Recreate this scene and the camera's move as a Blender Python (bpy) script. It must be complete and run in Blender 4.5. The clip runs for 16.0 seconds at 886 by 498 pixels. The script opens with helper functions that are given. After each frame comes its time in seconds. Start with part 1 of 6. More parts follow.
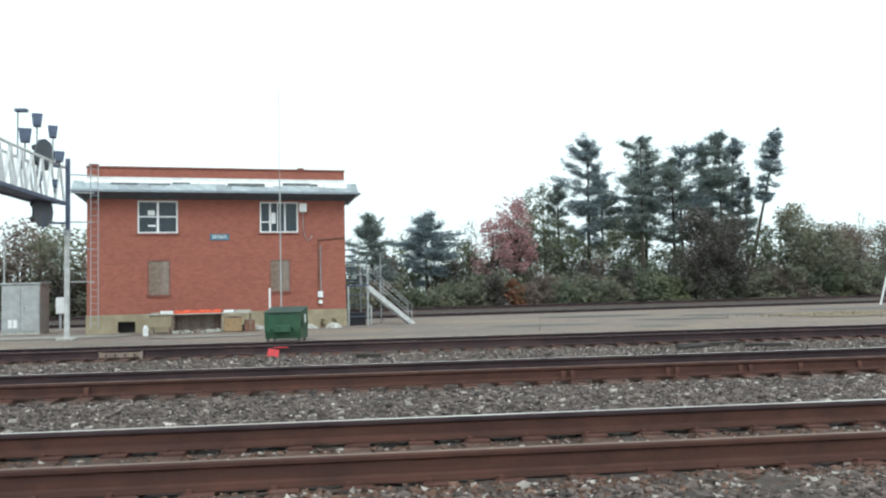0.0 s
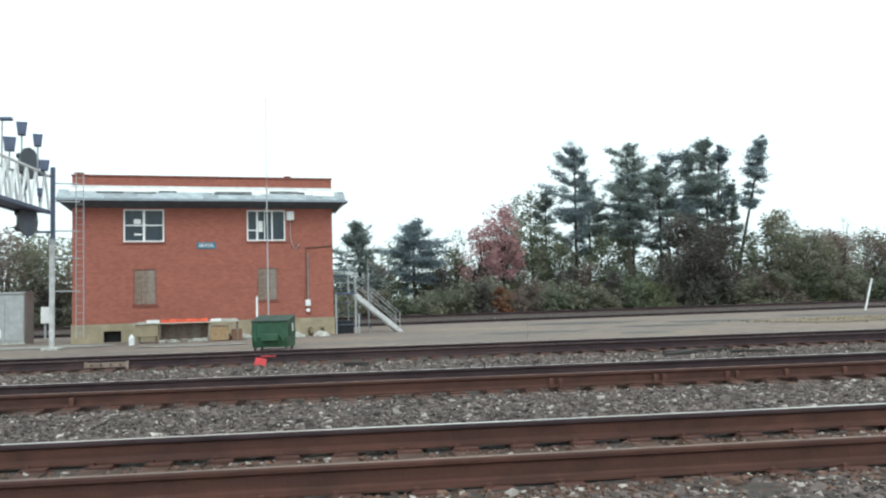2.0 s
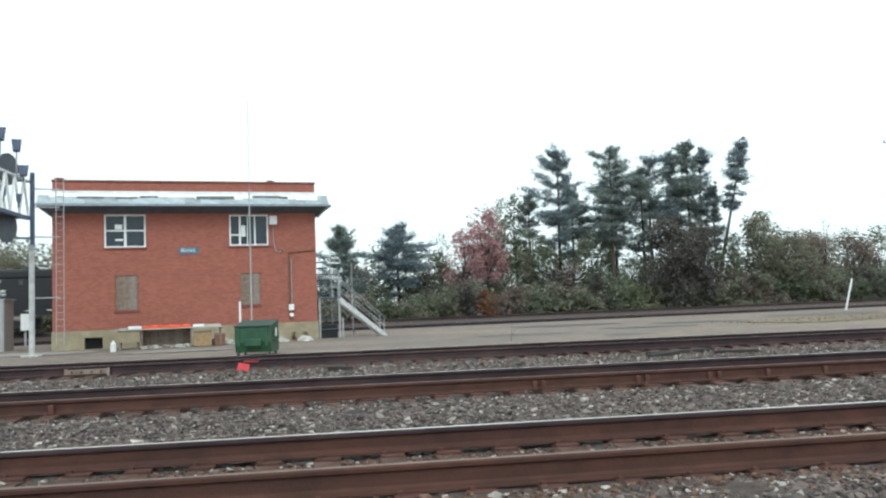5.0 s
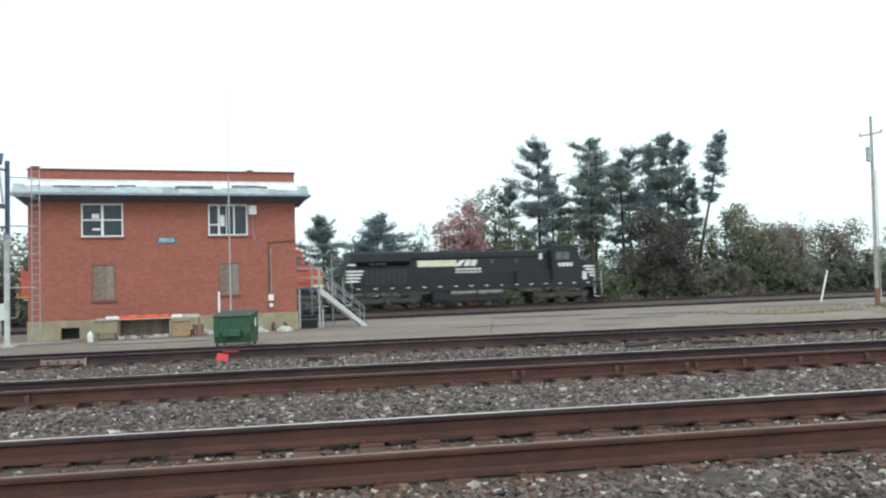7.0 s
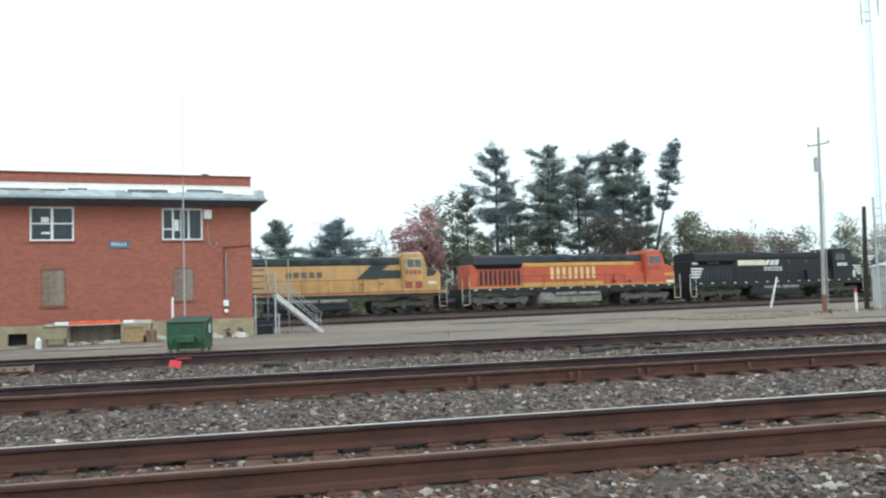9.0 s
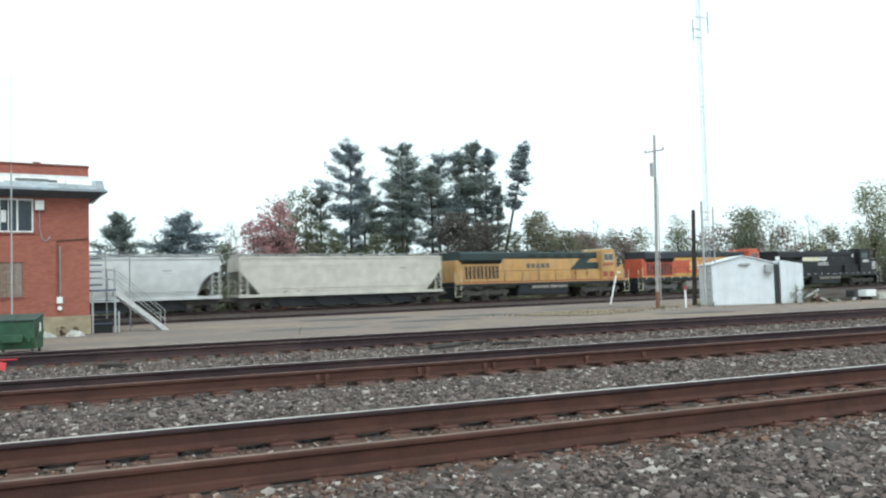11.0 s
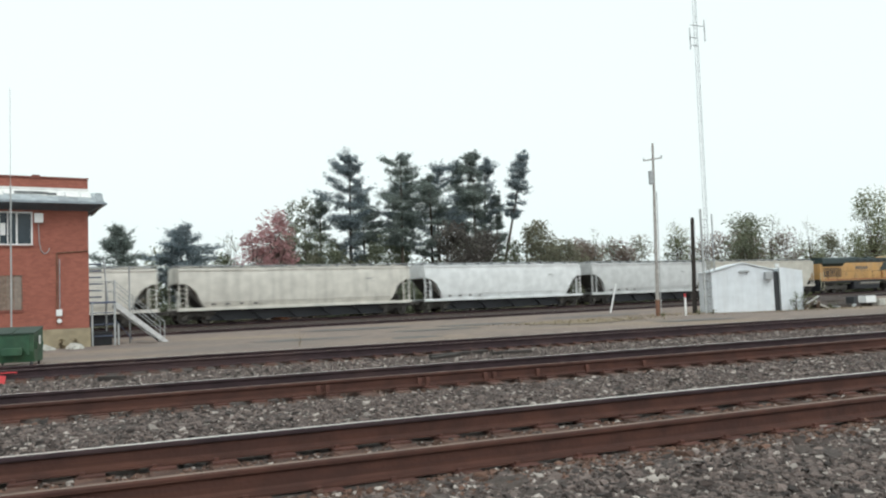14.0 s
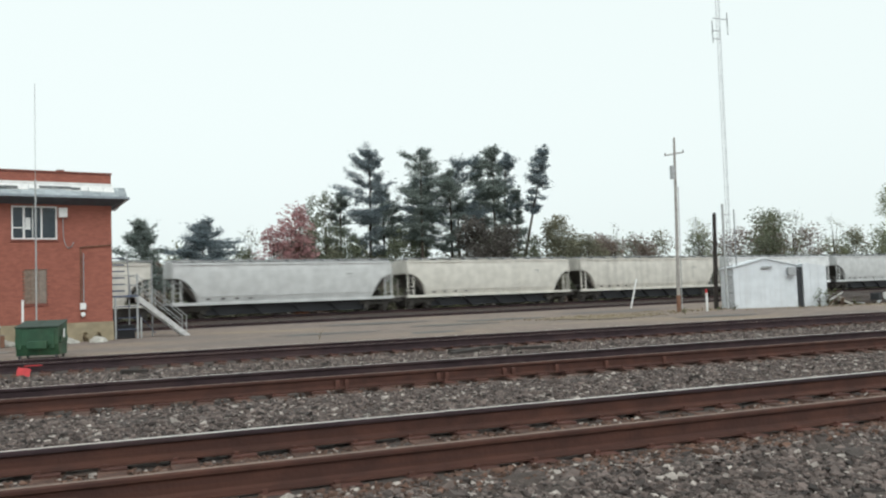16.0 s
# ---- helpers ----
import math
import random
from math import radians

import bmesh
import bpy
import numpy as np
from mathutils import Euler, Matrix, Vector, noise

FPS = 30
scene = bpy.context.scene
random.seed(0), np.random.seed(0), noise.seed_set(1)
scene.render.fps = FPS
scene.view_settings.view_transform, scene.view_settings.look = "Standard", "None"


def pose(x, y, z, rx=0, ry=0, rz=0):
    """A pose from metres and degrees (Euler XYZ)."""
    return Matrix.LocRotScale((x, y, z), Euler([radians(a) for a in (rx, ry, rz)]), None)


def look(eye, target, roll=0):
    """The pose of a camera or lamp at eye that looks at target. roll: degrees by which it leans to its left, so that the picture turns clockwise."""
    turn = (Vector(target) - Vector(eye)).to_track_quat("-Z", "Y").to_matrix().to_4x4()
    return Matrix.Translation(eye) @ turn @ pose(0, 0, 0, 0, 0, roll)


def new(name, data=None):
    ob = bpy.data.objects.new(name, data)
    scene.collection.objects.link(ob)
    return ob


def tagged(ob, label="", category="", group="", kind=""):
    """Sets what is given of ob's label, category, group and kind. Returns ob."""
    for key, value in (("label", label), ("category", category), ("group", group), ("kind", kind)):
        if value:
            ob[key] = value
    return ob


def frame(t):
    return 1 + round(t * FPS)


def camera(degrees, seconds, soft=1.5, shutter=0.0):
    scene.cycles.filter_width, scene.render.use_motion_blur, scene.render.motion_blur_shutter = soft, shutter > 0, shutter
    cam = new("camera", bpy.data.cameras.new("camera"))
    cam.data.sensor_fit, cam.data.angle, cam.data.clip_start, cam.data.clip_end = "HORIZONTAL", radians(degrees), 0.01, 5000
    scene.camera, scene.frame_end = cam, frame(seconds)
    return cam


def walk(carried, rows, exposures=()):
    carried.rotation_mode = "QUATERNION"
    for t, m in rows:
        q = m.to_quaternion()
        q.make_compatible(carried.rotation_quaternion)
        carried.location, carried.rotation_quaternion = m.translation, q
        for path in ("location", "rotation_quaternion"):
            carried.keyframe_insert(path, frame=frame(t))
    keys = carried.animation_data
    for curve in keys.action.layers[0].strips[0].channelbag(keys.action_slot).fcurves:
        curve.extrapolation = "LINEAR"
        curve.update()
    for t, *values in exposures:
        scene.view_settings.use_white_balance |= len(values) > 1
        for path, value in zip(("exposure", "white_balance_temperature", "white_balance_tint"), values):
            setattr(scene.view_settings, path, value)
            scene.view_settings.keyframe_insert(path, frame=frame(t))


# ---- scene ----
# Main tracks run along x; the building and the far tracks are turned by SKEW against them.
cam = camera(57.1, 16.0, soft=2.2, shutter=0.4)
PATH = [
    (0.0, -0.000, 0.000, 1.650, 93.16, 1.34, -5.97),
    (0.5, 0.005, 0.007, 1.648, 93.33, 1.49, -6.17),
    (1.0, 0.003, 0.005, 1.653, 93.28, 1.56, -6.22),
    (1.5, 0.007, -0.002, 1.649, 93.53, 1.65, -6.38),
    (2.0, 0.001, -0.004, 1.653, 93.67, 1.62, -6.82),
    (2.5, 0.003, -0.007, 1.650, 93.72, 1.66, -6.95),
    (3.0, 0.004, 0.001, 1.650, 93.67, 1.81, -7.20),
    (3.5, 0.010, 0.007, 1.650, 94.05, 2.11, -7.73),
    (3.7, 0.013, 0.008, 1.650, 94.10, 2.08, -7.84),
    (6.0, 0.024, 0.011, 1.646, 93.35, 2.17, -8.07),
    (6.5, 0.023, 0.010, 1.649, 93.09, 2.09, -8.85),
    (7.0, 0.025, 0.002, 1.645, 93.18, 1.97, -9.30),
    (7.5, 0.022, 0.001, 1.645, 93.24, 1.88, -9.93),
    (8.0, 0.033, -0.018, 1.648, 93.36, 2.27, -10.59),
    (8.5, 0.034, -0.027, 1.654, 93.41, 2.15, -11.00),
    (9.0, 0.049, -0.029, 1.657, 93.47, 1.88, -12.25),
    (9.5, 0.067, -0.045, 1.658, 92.96, 1.75, -16.45),
    (10.0, 0.095, -0.063, 1.654, 92.83, 2.20, -20.61),
    (10.2, 0.092, -0.074, 1.655, 92.96, 1.76, -22.04),
    (12.5, 0.091, -0.084, 1.659, 92.92, 1.85, -22.67),
    (13.0, 0.089, -0.102, 1.662, 93.22, 2.06, -22.36),
    (13.5, 0.095, -0.100, 1.671, 93.39, 2.37, -22.53),
    (14.0, 0.093, -0.086, 1.660, 93.59, 2.27, -22.50),
    (14.5, 0.087, -0.095, 1.661, 93.49, 2.12, -22.57),
    (15.0, 0.093, -0.102, 1.657, 93.36, 2.56, -22.20),
    (15.5, 0.096, -0.094, 1.655, 93.10, 2.63, -21.68),
    (16.0, 0.102, -0.095, 1.670, 93.27, 2.08, -21.11),
]
walk(cam, [(t, pose(x, y, z, rx, ry, rz)) for t, x, y, z, rx, ry, rz in PATH], exposures=[(0.0, 0.3, 5850, 2), (10.0, 0.28, 5850, 2), (12.3, 0.28, 5850, 2), (13.5, 0.19, 6000, 4), (14.2, 0.01, 6250, 7), (16.0, -0.04, 6250, 7)])

# ---- overcast daylight ----
world = bpy.data.worlds.new("overcast_sky")
scene.world = world
world.use_nodes = True
wn, wl = world.node_tree.nodes, world.node_tree.links
wn.clear()
w_out, w_bg, w_sky = wn.new("ShaderNodeOutputWorld"), wn.new("ShaderNodeBackground"), wn.new("ShaderNodeTexSky")
w_hsv, w_mix = wn.new("ShaderNodeHueSaturation"), wn.new("ShaderNodeMix")
w_sky.sky_type, w_sky.sun_disc = "NISHITA", False
w_sky.sun_elevation, w_sky.sun_rotation = radians(42), radians(160)
w_sky.air_density, w_sky.dust_density, w_sky.ozone_density = 1.0, 6.0, 1.0
w_hsv.inputs["Saturation"].default_value = 0.12
w_mix.data_type = "RGBA"
w_mix.inputs["Factor"].default_value = 0.75
w_mix.inputs["B"].default_value = (11.25, 12.0, 11.6, 1)
wl.new(w_sky.outputs["Color"], w_hsv.inputs["Color"])
wl.new(w_hsv.outputs["Color"], w_mix.inputs["A"])
wl.new(w_mix.outputs["Result"], w_bg.inputs["Color"])
w_bg.inputs["Strength"].default_value = 0.103
wl.new(w_bg.outputs["Background"], w_out.inputs["Surface"])
sun_data = bpy.data.lights.new("sun", "SUN")
sun_data.energy, sun_data.angle, sun_data.color = 1.1, radians(30), (1.0, 0.985, 0.96)
sun = new("sun", sun_data)
sun.matrix_basis = look((0, 0, 40), (14, 38, 0))


# ---- materials ----
def material(name, col, rough=0.7, vary=0.25, scale=2.0, bump=0.0, bump_scale=30.0, metal=0.0, col2=None, stains=None, stain_scale=0.5,
             stain_amount=0.5, island=0.0, obj_random=0.0, streak=None, streak_amount=0.5, band=None, band_amount=0.5, band_stretch=(0.06, 0.6, 1.0)):
    """Grain at scale, larger stains, relief, streaks that run down, and chance per piece."""
    m = bpy.data.materials.new(name)
    m.use_nodes = True
    n, l = m.node_tree.nodes, m.node_tree.links
    b = n["Principled BSDF"]
    b.inputs["Roughness"].default_value, b.inputs["Metallic"].default_value = rough, metal
    geo, tex = n.new("ShaderNodeNewGeometry"), n.new("ShaderNodeTexCoord")
    nz = n.new("ShaderNodeTexNoise")
    nz.inputs["Scale"].default_value, nz.inputs["Detail"].default_value = scale, 6
    l.new(tex.outputs["Object"], nz.inputs["Vector"])
    mix = n.new("ShaderNodeMix")
    mix.data_type = "RGBA"
    dark = col2 or tuple(c * (1 - vary) for c in col)
    mix.inputs["A"].default_value, mix.inputs["B"].default_value = (*dark, 1), (*col, 1)
    ramp = n.new("ShaderNodeMapRange")
    ramp.inputs["From Min"].default_value, ramp.inputs["From Max"].default_value = 0.35, 0.65
    l.new(nz.outputs["Fac"], ramp.inputs["Value"])
    l.new(ramp.outputs["Result"], mix.inputs["Factor"])
    last = mix.outputs["Result"]
    if stains:
        n2, r2, m2 = n.new("ShaderNodeTexNoise"), n.new("ShaderNodeMapRange"), n.new("ShaderNodeMix")
        n2.inputs["Scale"].default_value, n2.inputs["Detail"].default_value = stain_scale, 4
        l.new(tex.outputs["Object"], n2.inputs["Vector"])
        r2.inputs["From Min"].default_value, r2.inputs["From Max"].default_value, r2.inputs["To Max"].default_value = 0.5, 0.72, stain_amount
        l.new(n2.outputs["Fac"], r2.inputs["Value"])
        m2.data_type = "RGBA"
        m2.inputs["B"].default_value = (*stains, 1)
        l.new(last, m2.inputs["A"])
        l.new(r2.outputs["Result"], m2.inputs["Factor"])
        last = m2.outputs["Result"]
    if streak:
        mp, n3, r3, m3 = n.new("ShaderNodeMapping"), n.new("ShaderNodeTexNoise"), n.new("ShaderNodeMapRange"), n.new("ShaderNodeMix")
        mp.inputs["Scale"].default_value = (3.0, 3.0, 0.12)
        n3.inputs["Scale"].default_value, n3.inputs["Detail"].default_value = 0.6, 5
        l.new(tex.outputs["Object"], mp.inputs["Vector"])
        l.new(mp.outputs["Vector"], n3.inputs["Vector"])
        r3.inputs["From Min"].default_value, r3.inputs["From Max"].default_value, r3.inputs["To Max"].default_value = 0.48, 0.75, streak_amount
        l.new(n3.outputs["Fac"], r3.inputs["Value"])
        m3.data_type = "RGBA"
        m3.inputs["B"].default_value = (*streak, 1)
        l.new(last, m3.inputs["A"])
        l.new(r3.outputs["Result"], m3.inputs["Factor"])
        last = m3.outputs["Result"]
    if band:
        mp, n4, r4, m4 = n.new("ShaderNodeMapping"), n.new("ShaderNodeTexNoise"), n.new("ShaderNodeMapRange"), n.new("ShaderNodeMix")
        mp.inputs["Scale"].default_value = band_stretch
        n4.inputs["Scale"].default_value, n4.inputs["Detail"].default_value = 1.0, 5
        l.new(tex.outputs["Object"], mp.inputs["Vector"])
        l.new(mp.outputs["Vector"], n4.inputs["Vector"])
        r4.inputs["From Min"].default_value, r4.inputs["From Max"].default_value, r4.inputs["To Max"].default_value = 0.47, 0.6, band_amount
        l.new(n4.outputs["Fac"], r4.inputs["Value"])
        m4.data_type = "RGBA"
        m4.inputs["B"].default_value = (*band, 1)
        l.new(last, m4.inputs["A"])
        l.new(r4.outputs["Result"], m4.inputs["Factor"])
        last = m4.outputs["Result"]
    if island or obj_random:
        hv, mr = n.new("ShaderNodeHueSaturation"), n.new("ShaderNodeMapRange")
        k = island or obj_random
        mr.inputs["To Min"].default_value, mr.inputs["To Max"].default_value = 1 - k, 1 + k
        if island:
            l.new(geo.outputs["Random Per Island"], mr.inputs["Value"])
        else:
            l.new(n.new("ShaderNodeObjectInfo").outputs["Random"], mr.inputs["Value"])
        l.new(mr.outputs["Result"], hv.inputs["Value"])
        l.new(last, hv.inputs["Color"])
        last = hv.outputs["Color"]
    l.new(last, b.inputs["Base Color"])
    if bump:
        nb, bp = n.new("ShaderNodeTexNoise"), n.new("ShaderNodeBump")
        nb.inputs["Scale"].default_value, nb.inputs["Detail"].default_value = bump_scale, 5
        l.new(tex.outputs["Object"], nb.inputs["Vector"])
        bp.inputs["Strength"].default_value, bp.inputs["Distance"].default_value = bump, 0.02
        l.new(nb.outputs["Fac"], bp.inputs["Height"])
        l.new(bp.outputs["Normal"], b.inputs["Normal"])
    return m


def leaf_material(name, col, col2, spread=0.24):
    m = material(name, col, 0.65, scale=0.35, col2=col2, island=spread)
    b = m.node_tree.nodes["Principled BSDF"]
    b.inputs["Specular IOR Level"].default_value = 0.25
    n, l = m.node_tree.nodes, m.node_tree.links
    thin, mix = n.new("ShaderNodeBsdfTranslucent"), n.new("ShaderNodeMixShader")
    l.new(b.inputs["Base Color"].links[0].from_socket, thin.inputs["Color"])
    mix.inputs["Fac"].default_value = 0.5
    l.new(b.outputs["BSDF"], mix.inputs[1])
    l.new(thin.outputs["BSDF"], mix.inputs[2])
    l.new(mix.outputs["Shader"], n["Material Output"].inputs["Surface"])
    return m


def glass_material(name, col=(0.06, 0.08, 0.09), rough=0.08):
    m = material(name, col, rough, vary=0.3, scale=3)
    m.node_tree.nodes["Principled BSDF"].inputs["Specular IOR Level"].default_value = 0.4
    return m


ASPHALT = material("worn_lot_surface", (0.236, 0.182, 0.151), 0.95, scale=1.3, vary=0.3, bump=0.6, bump_scale=30, stains=(0.33, 0.245, 0.15), stain_scale=0.12, stain_amount=0.5, band=(0.15, 0.125, 0.112), band_amount=0.6, band_stretch=(0.07, 0.22, 1.0))
VERGE = material("dark_weedy_soil", (0.07, 0.07, 0.045), 0.95, vary=0.5, scale=1.5, bump=0.6, bump_scale=8)
BED = material("ballast_fines", (0.078, 0.061, 0.053), 0.95, vary=0.5, scale=14, bump=1.0, bump_scale=40, stains=(0.075, 0.05, 0.035), stain_scale=0.7)
STONE = material("crushed_stone", (0.124, 0.096, 0.085), 0.9, vary=0.35, scale=9, bump=0.3, bump_scale=80, island=0.75)
STONE_RUST = material("rust_stained_stone", (0.13, 0.072, 0.05), 0.9, vary=0.4, scale=9, island=0.55)
STONE_PALE = material("pale_crushed_stone", (0.42, 0.37, 0.33), 0.9, vary=0.3, scale=9, island=0.3)
RAIL = material("rusty_rail_steel", (0.077, 0.0285, 0.0185), 0.8, vary=0.4, scale=5, metal=0.1, bump=0.25, bump_scale=25, stains=(0.114, 0.042, 0.0245), stain_scale=1.6, band=(0.05, 0.0195, 0.0145), band_amount=0.6, band_stretch=(0.5, 3.0, 30.0))
RAIL_DARK = material("dark_rail_steel", (0.042, 0.0235, 0.027), 0.85, vary=0.4, scale=5, metal=0.1, stains=(0.088, 0.05, 0.045), stain_scale=0.8)
RAIL_GLINTLESS = material("glintless_rail_top", (0.215, 0.15, 0.118), 0.8, vary=0.35, scale=4, metal=0.1)
RAIL_TOP = material("polished_rail_top", (0.86, 0.8, 0.73), 0.3, vary=0.15, scale=4, metal=0.95)
TIE = material("weathered_tie_wood", (0.115, 0.06, 0.043), 0.95, vary=0.5, scale=6, bump=0.8, bump_scale=35, obj_random=0.25)
PLATE = material("rusty_tie_plate", (0.115, 0.046, 0.033), 0.85, vary=0.4, scale=9, bump=0.3, obj_random=0.2)


# ---- mesh helpers ----
def part(name, bm, mat, parent=None, label="", smooth=False):
    me = bpy.data.meshes.new(name)
    bm.to_mesh(me)
    bm.free()
    for m in (mat if isinstance(mat, (list, tuple)) else [mat]):
        me.materials.append(m)
    if smooth:
        me.shade_smooth()
    ob = new(name, me)
    ob.parent = parent
    if label:
        tagged(ob, label)
    return ob


def shared(name, like, m, parent=None):
    """A further piece on the mesh of another."""
    ob = new(name, like.data)
    ob.parent = parent
    ob.matrix_basis = m
    return ob


def empty(name, m, label, category, group="", kind=""):
    ob = new(name)
    ob.matrix_basis = m
    ob.empty_display_size = 0.2
    return tagged(ob, label, category, group, kind)


def box(bm, x0, x1, y0, y1, z0, z1, bevel=0.0, mat=0):
    vs = [bm.verts.new((x, y, z)) for x in (x0, x1) for y in (y0, y1) for z in (z0, z1)]
    fs = [bm.faces.new([vs[i] for i in f]) for f in ((0, 1, 3, 2), (4, 6, 7, 5), (0, 4, 5, 1), (2, 3, 7, 6), (0, 2, 6, 4), (1, 5, 7, 3))]
    for f in fs:
        f.material_index = mat
    if bevel:
        es = {e for f in fs for e in f.edges}
        r = bmesh.ops.bevel(bm, geom=list(es), offset=bevel, segments=2, affect="EDGES", profile=0.6)
        for f in r["faces"]:
            f.material_index = mat
    return bm


def boxes(*args, bevel=0.0):
    bm = bmesh.new()
    for a in args:
        box(bm, *a, bevel=bevel)
    return bm


def rod(bm, a, b, r, r2=None, sides=8):
    a, b = Vector(a), Vector(b)
    m = Matrix.Translation((a + b) / 2) @ (b - a).to_track_quat("Z", "Y").to_matrix().to_4x4()
    bmesh.ops.create_cone(bm, cap_ends=True, segments=sides, radius1=r, radius2=r if r2 is None else r2, depth=(b - a).length, matrix=m)
    return bm


def rods(*ends, r=0.03, sides=8):
    bm = bmesh.new()
    for a, b in ends:
        rod(bm, a, b, r, sides=sides)
    return bm


def prism(bm, outline, a0, a1, axis="y", mat=0):
    """Extrudes an outline of (u, z) along axis y (u is x) or along axis x (u is y)."""
    put = (lambda u, z, a: (u, a, z)) if axis == "y" else (lambda u, z, a: (a, u, z))
    lo = [bm.verts.new(put(u, z, a0)) for u, z in outline]
    hi = [bm.verts.new(put(u, z, a1)) for u, z in outline]
    k = len(outline)
    fs = [bm.faces.new(lo), bm.faces.new(hi[::-1])]
    for i in range(k):
        fs.append(bm.faces.new((lo[i], hi[i], hi[(i + 1) % k], lo[(i + 1) % k])))
    for f in fs:
        f.material_index = mat
    bmesh.ops.recalc_face_normals(bm, faces=fs)
    return bm


def mesh_object(name, verts, faces, mats, parent=None, index=None, smooth=False):
    me = bpy.data.meshes.new(name)
    me.from_pydata([tuple(v) for v in verts], [], [tuple(f) for f in faces])
    for m in mats:
        me.materials.append(m)
    if index is not None:
        me.polygons.foreach_set("material_index", np.asarray(index, dtype=np.int32))
    if smooth:
        me.shade_smooth()
    me.update()
    ob = new(name, me)
    ob.parent = parent
    return ob


SKEW = 9.65
HEAD = 0.60          # rail head above the lot
TRACKS = [6.27, 11.96, 19.27]
rng = np.random.default_rng(7)


# ---- ground and ballast ----
def ground():
    bm = bmesh.new()
    xs = [-2500, -400, -120, -60, -20, 20, 60, 120, 250, 600, 2500]
    ys = [-2500, -300, -60, 22, 45, 70, 120, 400, 2500]
    g = [[bm.verts.new((x, y, 0)) for y in ys] for x in xs]
    for i in range(len(xs) - 1):
        for j in range(len(ys) - 1):
            bm.faces.new((g[i][j], g[i + 1][j], g[i + 1][j + 1], g[i][j + 1]))
    tagged(part("ground", bm, ASPHALT), "worn grey-beige gravelled lot with dark stains", "ground", kind="structure")
    bm = bmesh.new()
    vs = [bm.verts.new(p) for p in ((-900, 2.5, 0.006), (900, 2.5, 0.006), (900, 1500, 0.006), (-900, 1500, 0.006))]
    bm.faces.new(vs)
    verge = part("verge_ground", bm, VERGE)
    verge.matrix_basis = pose(0, 63.95, 0, 0, 0, SKEW)
    tagged(verge, "dark weedy soil beyond the far tracks", "ground", kind="structure")


def bed_height(y):
    """Height of the stone between the ties, across the main tracks."""
    h = np.interp(y, [-30, 1.5, 4.2, 4.9, 5.35, 5.6, 7.0, 7.25, 7.9, 10.2, 10.7, 11.0, 13.0, 13.5, 17.6, 18.2, 20.4, 21.3, 23.2], [0.26, 0.28, 0.37, 0.405, 0.395, 0.375, 0.375, 0.395, 0.4, 0.39, 0.38, 0.33, 0.33, 0.38, 0.36, 0.335, 0.33, 0.24, -0.06])
    return h


def ballast():
    xs = np.concatenate([np.linspace(-220, -26, 40), np.arange(-25, 45, 0.35), np.linspace(46, 260, 40)])
    ys = np.concatenate([np.linspace(-30, 1, 8), np.arange(1.5, 23.3, 0.22)])
    X, Y = np.meshgrid(xs, ys, indexing="ij")
    Z = bed_height(Y) + rng.normal(0, 0.012, X.shape)
    nx, ny = X.shape
    idx = np.arange(nx * ny).reshape(nx, ny)
    faces = np.stack([idx[:-1, :-1], idx[1:, :-1], idx[1:, 1:], idx[:-1, 1:]], -1).reshape(-1, 4)
    ob = mesh_object("ballast_bed", np.stack([X, Y, Z], -1).reshape(-1, 3), faces.tolist(), [BED])
    tagged(ob, "dark gravel bed under the railway tracks", "ground", kind="structure")


